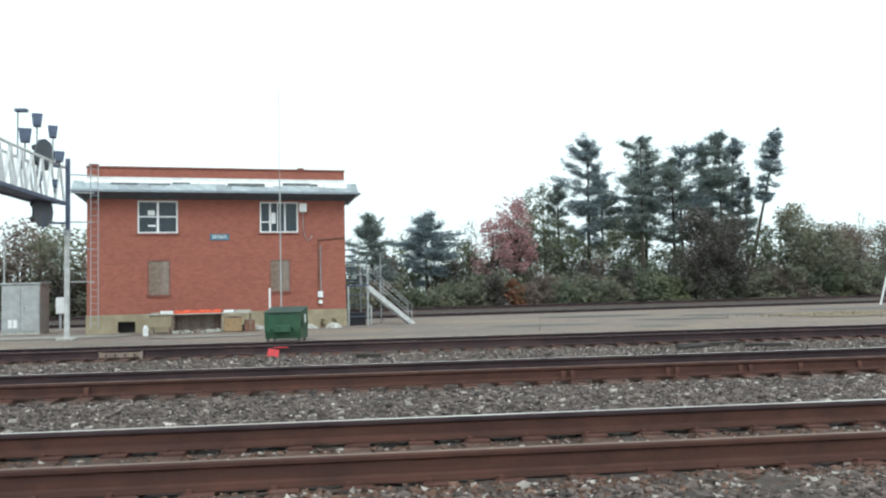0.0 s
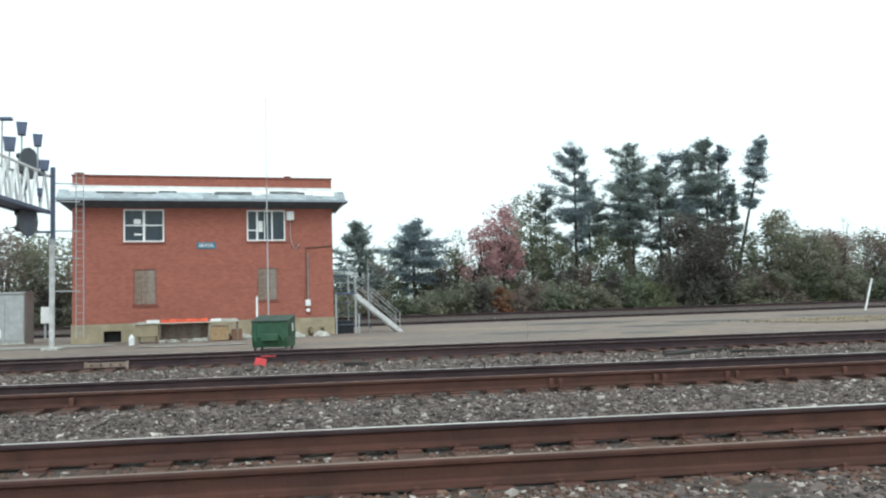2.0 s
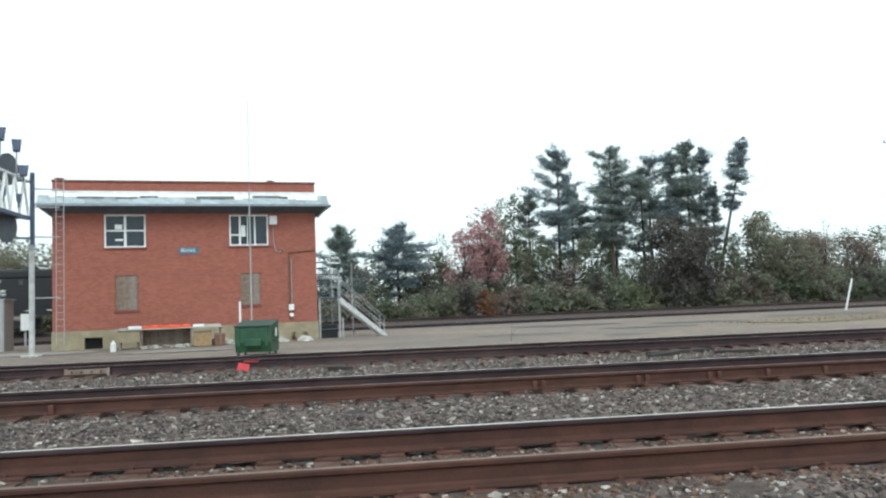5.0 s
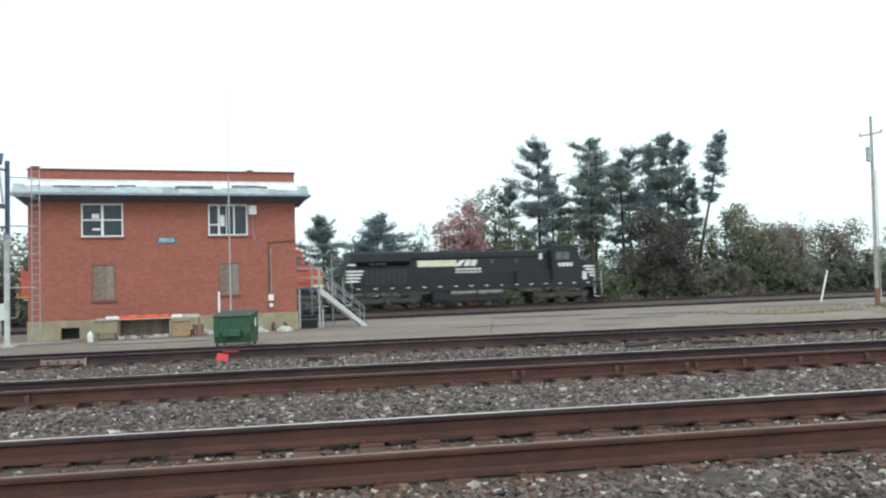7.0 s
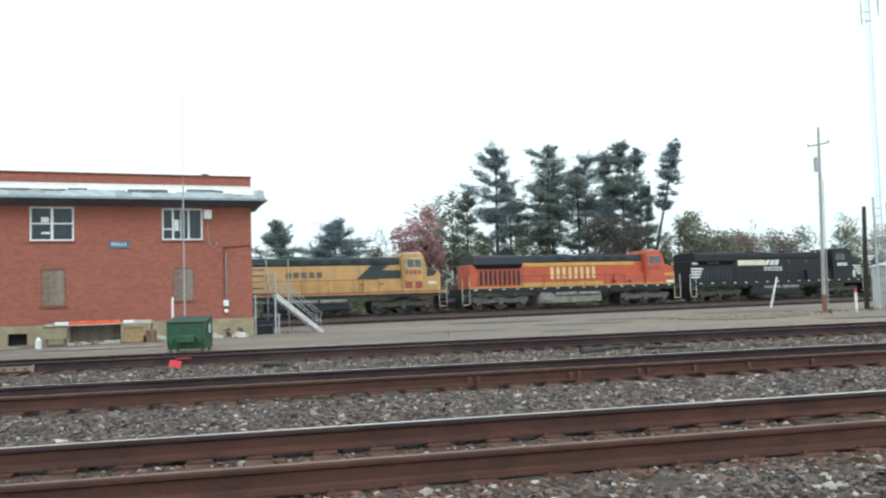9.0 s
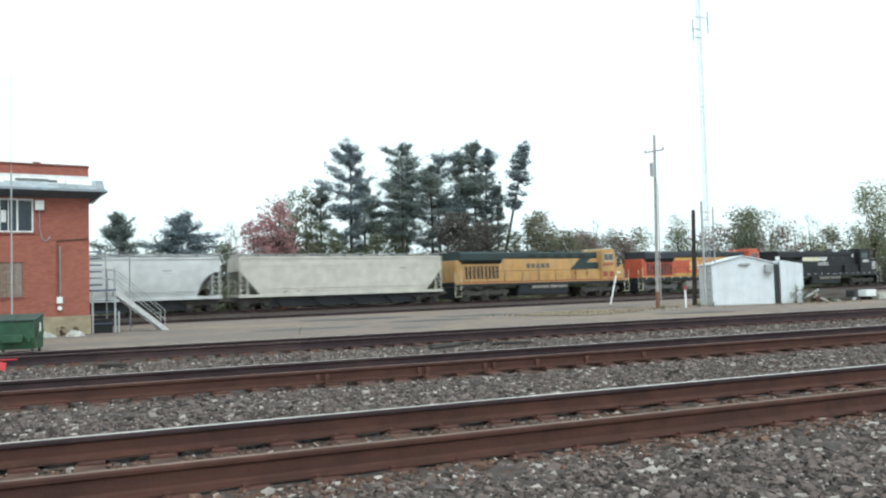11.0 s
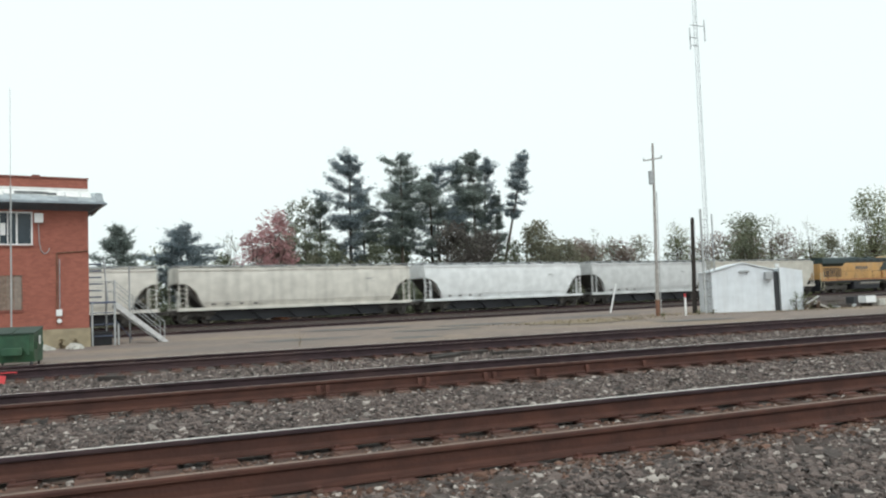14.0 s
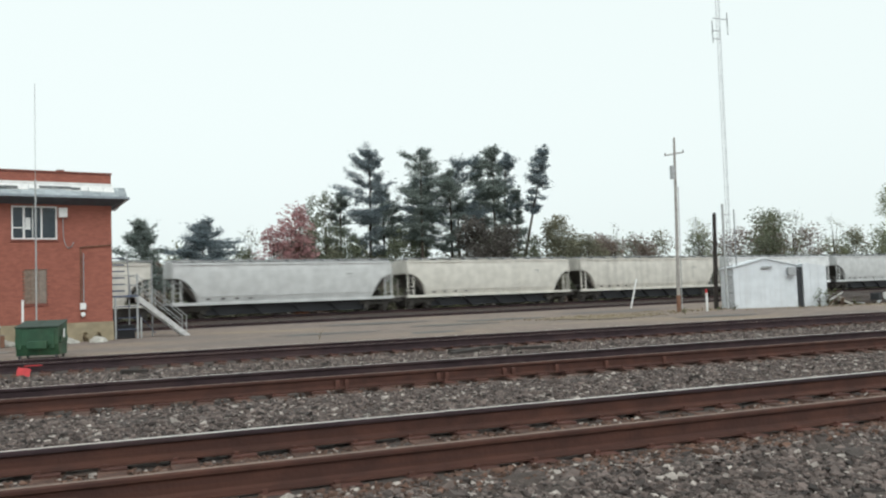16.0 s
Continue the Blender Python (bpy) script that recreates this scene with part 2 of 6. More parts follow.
def stones():
    """Loose crushed stone, denser and finer where it lies near: blocky chips near, simple ones farther off."""
    chip = np.array([(-1, 0, 0), (1, 0, 0), (0, -1, 0), (0, 1, 0), (0, 0, 1)], float) * 0.72
    chip_tris = np.array([(0, 2, 4), (2, 1, 4), (1, 3, 4), (3, 0, 4)])
    q = np.array([0.2, 2.3, 4.4])
    block = np.concatenate([np.stack([np.cos(q), np.sin(q), q * 0 - 0.35], -1), np.stack([np.cos(q + 0.5) * 0.72, np.sin(q + 0.5) * 0.72, q * 0 + 0.55], -1)]) * 0.82
    block_tris = np.array([(0, 1, 3), (1, 4, 3), (1, 2, 4), (2, 5, 4), (2, 0, 5), (0, 3, 5), (3, 4, 5)])
    near = ((-2.6, 6.8, 2.6, 5.3, 1600, 0.026), (-3.4, 9.4, 5.3, 7.5, 900, 0.022), (-4.8, 13.4, 7.3, 10.9, 1020, 0.0285))
    far = ((-6, 17, 10.9, 13.3, 260, 0.026), (-8, 23, 13.1, 18.4, 340, 0.038), (-14, -6, 10.9, 18.4, 60, 0.05), (17, 34, 10.9, 18.4, 60, 0.05), (13.4, 45, 7.3, 10.9, 120, 0.05), (6.8, 16, 2.6, 5.3, 200, 0.04), (34, 70, 13.1, 18.4, 45, 0.08),
           (-20, 40, 20.2, 22.2, 50, 0.06), (-16, -2.6, 2.6, 5.3, 160, 0.045), (-14, 20, -3, 2.6, 60, 0.05), (-22, -4.8, 7.3, 10.9, 120, 0.05))
    verts, faces, kinds, start = [], [], [], 0
    for base, tris, zones in ((block, block_tris, near), (chip, chip_tris, far)):
        for x0, x1, y0, y1, dens, s in zones:
            k = int((x1 - x0) * (y1 - y0) * dens)
            p = np.stack([rng.uniform(x0, x1, k), rng.uniform(y0, y1, k)], -1)
            near_rail = np.min([np.abs(p[:, 1] - (c + d)) for c in TRACKS for d in (-0.75, 0.75)], axis=0)
            p = p[near_rail > 0.1]
            k, m = len(p), len(base)
            size = s * rng.lognormal(0, 0.32, k)
            inside = np.min([np.abs(p[:, 1] - c) for c in TRACKS], axis=0) < rng.uniform(0.95, 1.5, k)
            u = rng.uniform(0, 1, k)
            kind = np.where(inside & (u < 0.8), 1, np.where(u > 0.93, 2, 0))
            v = base[None] * rng.uniform(0.7, 1.15, (k, m, 1)) + rng.normal(0, 0.16, (k, m, 3))
            v *= rng.uniform(0.65, 1.25, (k, 1, 3)) * np.array([1.15, 1.15, 0.85])
            a, b = rng.uniform(0, 2 * np.pi, k), rng.normal(0, 0.3, k)
            ca, sa, cb, sb = np.cos(a), np.sin(a), np.cos(b), np.sin(b)
            x, y, z = v[..., 0].copy(), v[..., 1].copy(), v[..., 2].copy()
            y, z = cb[:, None] * y - sb[:, None] * z, sb[:, None] * y + cb[:, None] * z
            x, y = ca[:, None] * x - sa[:, None] * y, sa[:, None] * x + ca[:, None] * y
            w = np.stack([x, y, z], -1) * size[:, None, None]
            w[..., 0] += p[:, 0, None]
            w[..., 1] += p[:, 1, None]
            w[..., 2] += (bed_height(p[:, 1]) + size * rng.uniform(-0.1, 0.3, k))[:, None]
            verts.append(w.reshape(-1, 3))
            faces += (tris[None] + start + (np.arange(k) * m)[:, None, None]).reshape(-1, 3).tolist()
            kinds.append(np.repeat(kind, len(tris)))
            start += k * m
    ob = mesh_object("ballast_stones", np.concatenate(verts), faces, [STONE, STONE_RUST, STONE_PALE], index=np.concatenate(kinds))
    tagged(ob, "loose grey crushed stone between the tracks", "gravel", kind="stuff")


RAIL_PROFILE = [(-0.075, 0), (0.075, 0), (0.075, 0.012), (0.02, 0.03), (0.009, 0.045), (0.009, 0.135), (0.036, 0.148), (0.037, 0.172), (0.028, 0.185), (-0.028, 0.185), (-0.037, 0.172), (-0.036, 0.148), (-0.009, 0.135), (-0.009, 0.045), (-0.02, 0.03), (-0.075, 0.012)]


def rail(parent, y, x0, x1, side, top, name="rail"):
    bm = bmesh.new()
    prism(bm, RAIL_PROFILE, x0, x1, "x")
    for v in bm.verts:
        v.co.y += y
        v.co.z += HEAD - 0.185
    for f in bm.faces:
        if f.normal.z > 0.9 and f.calc_center_median().z > HEAD - 0.01:
            f.material_index = 1
        elif f.calc_center_median().z > HEAD - 0.045:
            # Head sides in dark steel; the shadow under the head goes into this colour.
            f.material_index = 2
    return part(name, bm, [side, top, side if top == RAIL_GLINTLESS else RAIL_DARK], parent)


def tie_mesh():
    bm = boxes((-0.11, 0.11, -1.3, 1.3, 0.22, 0.4), bevel=0.012)
    bmesh.ops.subdivide_edges(bm, edges=[e for e in bm.edges if e.calc_length() > 1], cuts=6)
    for v in bm.verts:
        v.co += Vector((random.gauss(0, 0.005), 0, random.gauss(0, 0.004)))
    return bm


def track(y, x0, x1, side, m=None, detail=(0, 0), gap=0.5, label="", dx=0.0, far_side=None):
    """A railway track: two rails, and ties with plates; those of the stretch named in detail are pieces, the rest is joined."""
    root = empty("railway_track", (m or Matrix()) @ pose(0, y, 0), label, "railway track", "railway tracks", "structure")
    for s in (-0.755, 0.755):
        # Near tops show no sky glint at this angle; that is in their colour.
        rail(root, s, x0, x1, side if s < 0 else (far_side or side), RAIL_GLINTLESS if s < 0 else RAIL_TOP)
    first = plate = None
    bm_far = bmesh.new()
    x = x0
    while x < x1:
        x += gap
        j = x + random.uniform(-0.04, 0.04) + dx
        if detail[0] < j < detail[1]:
            turn = pose(j, random.uniform(-0.05, 0.05), random.uniform(-0.012, 0.004), 0, 0, random.uniform(-1.2, 1.2))
            if first is None:
                first = part("tie", tie_mesh(), TIE, root)
                first.matrix_basis = turn
                plate = part("tie_plate", boxes((-0.1, 0.1, -0.18, 0.18, 0.385, 0.413), (-0.08, -0.045, -0.115, -0.078, 0.41, 0.44), (0.045, 0.08, 0.078, 0.115, 0.41, 0.44)), PLATE, root)
                plate.matrix_basis = pose(j, -0.755, 0)
            else:
                shared("tie", first, turn, root)
                shared("tie_plate", plate, pose(j, -0.755, 0), root)
            shared("tie_plate", plate, pose(j, 0.755, 0), root)
        elif -60 < x < 120:
            box(bm_far, j - 0.11, j + 0.11, -1.3, 1.3, 0.25, 0.395)
    if bm_far.verts:
        tagged(part("far_ties", bm_far, TIE, root), kind="stuff")
    else:
        bm_far.free()
    return root


# ---- the brick tower building ----
BRICK = material("red_brick", (0.35, 0.125, 0.089), 0.9, vary=0.3, scale=1.5, obj_random=0.16, bump=0.25, bump_scale=40, stains=(0.27, 0.07, 0.05), stain_scale=0.35, stain_amount=0.4)
BRICK_WALL = material("red_brick_courses", (0.355, 0.126, 0.09), 0.9, vary=0.1, scale=3, island=0.12, bump=0.25, bump_scale=40, stains=(0.3, 0.102, 0.074), stain_scale=0.3, stain_amount=0.3, band=(0.275, 0.098, 0.076), band_amount=0.22, band_stretch=(0.1, 0.1, 2.4))
MORTAR = material("dark_red_mortar", (0.29, 0.114, 0.088), 0.95, vary=0.3, scale=8)
PLINTH = material("tan_stone_base", (0.36, 0.3, 0.2), 0.9, vary=0.25, scale=2, bump=0.4, bump_scale=15, stains=(0.2, 0.16, 0.1), stain_scale=0.9)
ROOF = material("weathered_grey_roofing", (0.4, 0.44, 0.46), 0.8, vary=0.3, scale=2.5, stains=(0.2, 0.2, 0.2), stain_scale=0.8, bump=0.3, bump_scale=12, obj_random=0.2)
ROOF_WHITE = material("flaking_white_flashing", (0.8, 0.8, 0.78), 0.8, vary=0.15, scale=4, stains=(0.5, 0.5, 0.5), stain_scale=1.6, stain_amount=0.4)
ROOF_BARE = material("bare_dark_roofing", (0.13, 0.14, 0.14), 0.85, vary=0.45, scale=5, stains=(0.35, 0.37, 0.37), stain_scale=2.5)
SOFFIT = material("grey_blue_eave_paint", (0.1, 0.125, 0.15), 0.7, vary=0.25, scale=3)
GUTTER = material("blue_grey_gutter_paint", (0.3, 0.34, 0.38), 0.6, vary=0.25, scale=3)
WHITE = material("white_paint", (0.78, 0.78, 0.77), 0.6, vary=0.1, scale=6)
GLASS = glass_material("dark_window_glass", (0.028, 0.042, 0.055))
BOARD = material("weathered_plywood", (0.25, 0.185, 0.145), 0.9, vary=0.35, scale=7, streak=(0.38, 0.36, 0.33), streak_amount=0.6)
SILL = material("red_brown_sill", (0.22, 0.075, 0.055), 0.85, vary=0.3, scale=5)
GALV = material("galvanised_steel", (0.43, 0.44, 0.45), 0.5, vary=0.25, scale=6, metal=0.5)
PALE_STEEL = material("pale_worn_steel", (0.62, 0.61, 0.6), 0.6, vary=0.3, scale=4, stains=(0.35, 0.33, 0.32), stain_scale=2.0)
GREY_METAL = material("grey_painted_metal", (0.4, 0.41, 0.41), 0.6, vary=0.2, scale=3, stains=(0.3, 0.29, 0.27), stain_scale=1)
# Near-black for spots where only shade lies.
DARK = material("shade_black", (0.02, 0.02, 0.022), 0.9, vary=0.3)
SIGN_BLUE = material("blue_sign_paint", (0.06, 0.17, 0.25), 0.6, vary=0.2)
RUST = material("rusty_steel", (0.22, 0.11, 0.07), 0.85, vary=0.4, scale=6, bump=0.2)
BLACK_METAL = material("black_painted_metal", (0.03, 0.032, 0.036), 0.55, vary=0.3, scale=4)
BLUE_GREY = material("dull_blue_grey_steel", (0.1, 0.12, 0.19), 0.6, vary=0.3, scale=4)

BL = 13.32           # front length
BD = 9.0             # depth
B_ORIGIN = pose(-13.784, 43.409, 0, 0, 0, SKEW)


def wall_mesh(length, z0, z1, openings, thick=0.3):
    """An upright slab along x, its face at y = 0, with openings cut through."""
    xs = sorted({0.0, length, *[o[0] for o in openings], *[o[1] for o in openings]})
    zs = sorted({z0, z1, *[o[2] for o in openings], *[o[3] for o in openings]})
    bm = bmesh.new()
    for i in range(len(xs) - 1):
        for j in range(len(zs) - 1):
            cx, cz = (xs[i] + xs[i + 1]) / 2, (zs[j] + zs[j + 1]) / 2
            if not any(o[0] < cx < o[1] and o[2] < cz < o[3] for o in openings):
                box(bm, xs[i], xs[i + 1], 0, thick, zs[j], zs[j + 1])
    bmesh.ops.remove_doubles(bm, verts=bm.verts, dist=0.0005)
    seen = {}
    for f in list(bm.faces):
        seen.setdefault(tuple(round(c, 3) for c in f.calc_center_median()), []).append(f)
    bmesh.ops.delete(bm, geom=[f for fs in seen.values() if len(fs) > 1 for f in fs], context="FACES")
    return bm


def brick_courses(length, z0, z1, openings, name, parent, m):
    """Every course as a row of bricks a little proud of the mortar, joined into one piece."""
    h, ln, j = 0.0675, 0.205, 0.0105
    verts, faces = [], []
    rows = int((z1 - z0) / (h + j))
    quads = np.array([(0, 1, 2, 3), (0, 4, 5, 1), (1, 5, 6, 2), (2, 6, 7, 3), (3, 7, 4, 0)])
    for r in range(rows):
        za = z0 + r * (h + j)
        zb = za + h
        x = -0.107 * (r % 2)
        while x < length:
            a, b = max(x, 0.0), min(x + ln, length)
            x += ln + j
            if b - a < 0.03:
                continue
            if any(o[0] - 0.01 < (a + b) / 2 < o[1] + 0.01 and o[2] - 0.02 < (za + zb) / 2 < o[3] + 0.02 for o in openings):
                continue
            d = -0.006 - 0.004 * random.random()
            k = len(verts)
            verts += [(a, d, za), (b, d, za), (b, d, zb), (a, d, zb), (a, 0.004, za), (b, 0.004, za), (b, 0.004, zb), (a, 0.004, zb)]
            faces += (quads + k).tolist()
    ob = mesh_object(name, verts, faces, [BRICK_WALL], parent)
    ob.matrix_basis = m
    return tagged(ob, kind="stuff")


def window(parent, u, z, w, h, bars, sashes=()):
    """A framed window in its opening: frame, panes, sill."""
    win = new("window")
    win.parent, win.matrix_basis = parent, pose(u, 0, z)
    f = 0.075
    part("window_frame", boxes((0, f, -0.03, 0.1, 0, h), (w - f, w, -0.03, 0.1, 0, h), (f, w - f, -0.03, 0.1, 0, f), (f, w - f, -0.03, 0.1, h - f, h), bevel=0.006), WHITE, win, "white painted window frame")
    for x0, x1, z0, z1 in bars:
        y = -0.015 if x1 - x0 < z1 - z0 else -0.01
        part("glazing_bar", boxes((x0, x1, y, 0.043, z0, z1), bevel=0.004), WHITE, win, "white glazing bar")
    part("pane", boxes((f, w - f, 0.045, 0.055, f, h - f)), GLASS, win, "dark reflecting glass")
    part("window_sill", boxes((-0.06, w + 0.06, -0.07, 0.1, -0.1, 0), bevel=0.008), SILL, win, "red-brown sill")
    return win


def building():
    root = empty("signal_tower_building", B_ORIGIN, "two-storey red brick railway tower with tan base and grey pent roof", "building")
    w1, w2 = (2.45, 4.45, 5.18, 6.9), (8.69, 10.74, 5.2, 6.88)
    v1, v2 = (2.92, 4.08, 1.94, 3.73), (9.17, 10.27, 2.01, 3.72)
    vent = (1.53, 2.38, 0.02, 0.6)
    ops = [w1, w2, v1, v2]
    part("front_wall", wall_mesh(BL, 0.97, 8.6, ops), MORTAR, root, "red brick front wall")
    brick_courses(BL, 0.985, 8.6, ops, "front_bricks", root, Matrix())
    side = part("side_wall", wall_mesh(BD, 0.97, 8.6, []), MORTAR, root, "red brick side wall")
    side.matrix_basis = pose(BL - 0.002, 0.302, 0, 0, 0, 90)
    brick_courses(BD, 0.985, 8.6, [], "side_bricks", root, pose(BL, 0.302, 0, 0, 0, 90))
    part("side_wall", boxes((0, 0.3, 0.302, BD, 0.97, 8.6)), BRICK, root, "red brick side wall")
    part("back_wall", boxes((0.302, BL - 0.302, BD, BD + 0.3, 0.97, 8.6)), BRICK, root, "red brick back wall")
    part("plinth", wall_mesh(BL + 0.1, -0.3, 0.965, [vent], 0.4), PLINTH, root, "tan stone base with dark vent opening").matrix_basis = pose(-0.05, -0.05, 0)
    part("plinth_side", boxes((BL - 0.3, BL + 0.05, 0.36, BD + 0.3, -0.3, 0.965)), PLINTH, root)
    part("plinth_side", boxes((-0.05, 0.3, 0.36, BD + 0.3, -0.3, 0.965)), PLINTH, root)
    # Black backing puts the shade inside the vent into the colour.
    part("vent_recess", boxes((1.4, 2.5, 0.36, 0.5, -0.02, 0.7)), DARK, root, "black backing for the shade inside the vent")
    part("coping", boxes((-0.04, BL + 0.04, -0.06, 0.36, 8.6, 8.69), bevel=0.012), SILL, root, "dark red parapet coping")
    part("coping", boxes((BL - 0.32, BL + 0.05, 0.365, BD + 0.3, 8.6, 8.69)), SILL, root)
    part("coping", boxes((-0.05, 0.32, 0.365, BD + 0.3, 8.6, 8.69)), SILL, root)
    part("roof_block", boxes((10.75, 11.1, 0.05, 0.3, 8.693, 8.78)), SILL, root)
    part("roof_block", boxes((0.1, 0.55, 0.0, 0.3, 8.693, 8.8)), SILL, root)
    part("flat_roof", boxes((0.3, BL - 0.3, 0.3, BD, 8.0, 8.1)), ROOF, root)
    # pent roof round the walls, under the parapet
    bm = bmesh.new()
    o, zi, ze = 0.9, 8.0, 7.32
    ox = 0.68
    ring = [(-ox, -o, ze), (BL + ox, -o, ze), (BL + ox, BD + o, ze), (-ox, BD + o, ze)]
    inner = [(-0.02, -0.02, zi), (BL + 0.02, -0.02, zi), (BL + 0.02, BD + 0.32, zi), (-0.02, BD + 0.32, zi)]
    vo, vi = [bm.verts.new(p) for p in ring], [bm.verts.new(p) for p in inner]
    vb = [bm.verts.new((p[0], p[1], ze - 0.03)) for p in ring]
    vw = [bm.verts.new((p[0], p[1], 6.97)) for p in inner]
    for i in range(4):
        k = (i + 1) % 4
        bm.faces.new((vo[i], vo[k], vi[k], vi[i]))
        bm.faces.new((vb[k], vb[i], vw[i], vw[k])).material_index = 1
        bm.faces.new((vo[k], vo[i], vb[i], vb[k])).material_index = 1
    part("pent_roof", bm, [ROOF, SOFFIT], root, "weathered grey pent roof with dark soffit")
    # roofing sheets, uneven and patched
    x = -0.62
    slope = math.degrees(math.atan2(zi - ze, o))
    while x < BL + 0.55:
        w = min(random.uniform(0.55, 1.05), BL + 0.66 - x)
        p = part("roofing_sheet", boxes((0, w - 0.015, 0.02, random.uniform(0.86, 1.02), 0.004, 0.03), bevel=0.006), ROOF, root)
        p.matrix_basis = pose(x, -o, ze + 0.01, slope + random.uniform(-0.6, 0.6), 0, random.uniform(-0.5, 0.5))
        x += w
    part("flashing", boxes((-0.03, BL + 0.03, -0.1, -0.015, 7.9, 8.12), bevel=0.01), ROOF_WHITE, root, "flaking white flashing under the parapet")
    u = -0.1
    while u < BL:
        w = min(random.uniform(0.6, 1.7), BL + 0.1 - u)
        dpt = random.uniform(0.3, 0.62)
        p = part("flashing_patch", boxes((0, w - 0.02, 0, dpt, 0.034, 0.05), bevel=0.006), ROOF_WHITE, root, "white flaking roof strip")
        y = -0.1 - dpt * 0.8
        p.matrix_basis = pose(u, y, ze + (y + o) * (zi - ze) / o + 0.01, slope, 0, random.uniform(-1, 1))
        u += w
    for u, w, y in ((7.0, 1.95, -0.52), (9.9, 1.5, -0.44), (11.35, 1.7, -0.5), (1.2, 1.3, -0.5), (3.0, 1.1, -0.52), (4.2, 0.9, -0.42)):
        p = part("bare_patch", boxes((0, w, 0, 0.27 if w > 1.4 else 0.17, 0.052, 0.06), bevel=0.003), ROOF_BARE, root, "dark bare roofing patch")
        p.matrix_basis = pose(u, y, ze + (y + o) * (zi - ze) / o + 0.012, slope, 0, random.uniform(-2, 2))
    part("gutter", boxes((-ox - 0.02, BL + ox + 0.02, -o - 0.1, -o - 0.004, 7.23, 7.34), bevel=0.02), GUTTER, root, "blue-grey gutter")
    part("gutter", boxes((BL + ox + 0.004, BL + ox + 0.1, -o, BD + o, 7.23, 7.34), bevel=0.02), GUTTER, root)
    part("downpipe", rods(((BL + 0.14, -0.1, 6.72), (BL + ox - 0.1, -o + 0.05, 7.2)), r=0.04), GREY_METAL, root)
    a = window(root, 2.45, 5.18, 2.0, 1.72, [(0.94, 1.06, 0.07, 1.65), (0.07, 1.93, 0.84, 0.91)])
    part("paper", boxes((0.5, 0.85, 0.03, 0.04, 0.95, 1.2)), WHITE, a, "pale paper in the window")
    part("paper", boxes((0.52, 0.9, 0.03, 0.04, 0.35, 0.45)), WHITE, a, "pale paper in the window")
    b = window(root, 8.69, 5.2, 2.05, 1.68, [(0.5, 0.6, 0.07, 1.61), (1.3, 1.38, 0.07, 1.61), (0.92, 0.97, 0.07, 1.61), (0.07, 0.5, 0.55, 0.62)])
    part("blind", boxes((0.62, 0.85, 0.03, 0.04, 0.5, 1.1)), WHITE, b, "pale sheet behind the glass")
    for v in (v1, v2):
        bw = new("boarded_window")
        bw.parent, bw.matrix_basis = root, pose(v[0], 0, v[2])
        tagged(bw, "boarded window of weathered plywood")
        w, h = v[1] - v[0], v[3] - v[2]
        for k in range(3):
            part("plywood_board", boxes((w * k / 3 + 0.006, w * (k + 1) / 3 - 0.006, 0.04 + 0.006 * k, 0.09, 0, h), bevel=0.004), BOARD, bw)
        part("window_sill", boxes((-0.05, w + 0.05, -0.06, 0.1, -0.14, 0), bevel=0.008), SILL, bw)
    part("wall_box", boxes((10.8, 11.2, -0.28, -0.012, 6.32, 6.8), bevel=0.02), WHITE, root, "white equipment box beside the window")
    cu = bmesh.new()
    pts = [(11.0, -0.06, 6.32), (11.02, -0.06, 5.4), (11.1, -0.06, 4.95), (11.25, -0.06, 4.75), (11.4, -0.06, 4.85), (11.5, -0.06, 5.05)]
    for p, q in zip(pts, pts[1:]):
        rod(cu, p, q, 0.022, sides=6)
    part("hanging_cable", cu, GALV, root, "grey hanging cable")
    part("conduit", rods(((11.82, -0.06, 1.2), (11.82, -0.06, 4.8)), ((11.82, -0.06, 4.8), (BL - 0.02, -0.06, 4.92)), r=0.035), RUST, root, "rusty conduit")
    part("conduit", rods(((11.94, -0.06, 1.9), (11.94, -0.06, 4.5)), r=0.025), GALV, root)
    part("meter_box", boxes((11.76, 12.04, -0.16, -0.012, 1.62, 1.95), bevel=0.02), WHITE, root, "white meter box")
    part("meter", rods(((11.9, -0.17, 1.38), (11.9, -0.02, 1.38)), r=0.11, sides=14), WHITE, root)
    # name board
    part("sign_board", boxes((6.08, 7.07, -0.045, -0.012, 4.8, 5.14), bevel=0.006), SIGN_BLUE, root, "blue name board with white letters")
    txt = bpy.data.curves.new("sign_lettering", "FONT")
    txt.body, txt.size, txt.extrude, txt.align_x, txt.align_y = "BEREA", 0.27, 0.004, "CENTER", "CENTER"
    txt.materials.append(WHITE)
    t = new("sign_lettering", txt)
    t.parent, t.matrix_basis = root, pose(6.57, -0.055, 4.97, 90, 0, 0)
    return root


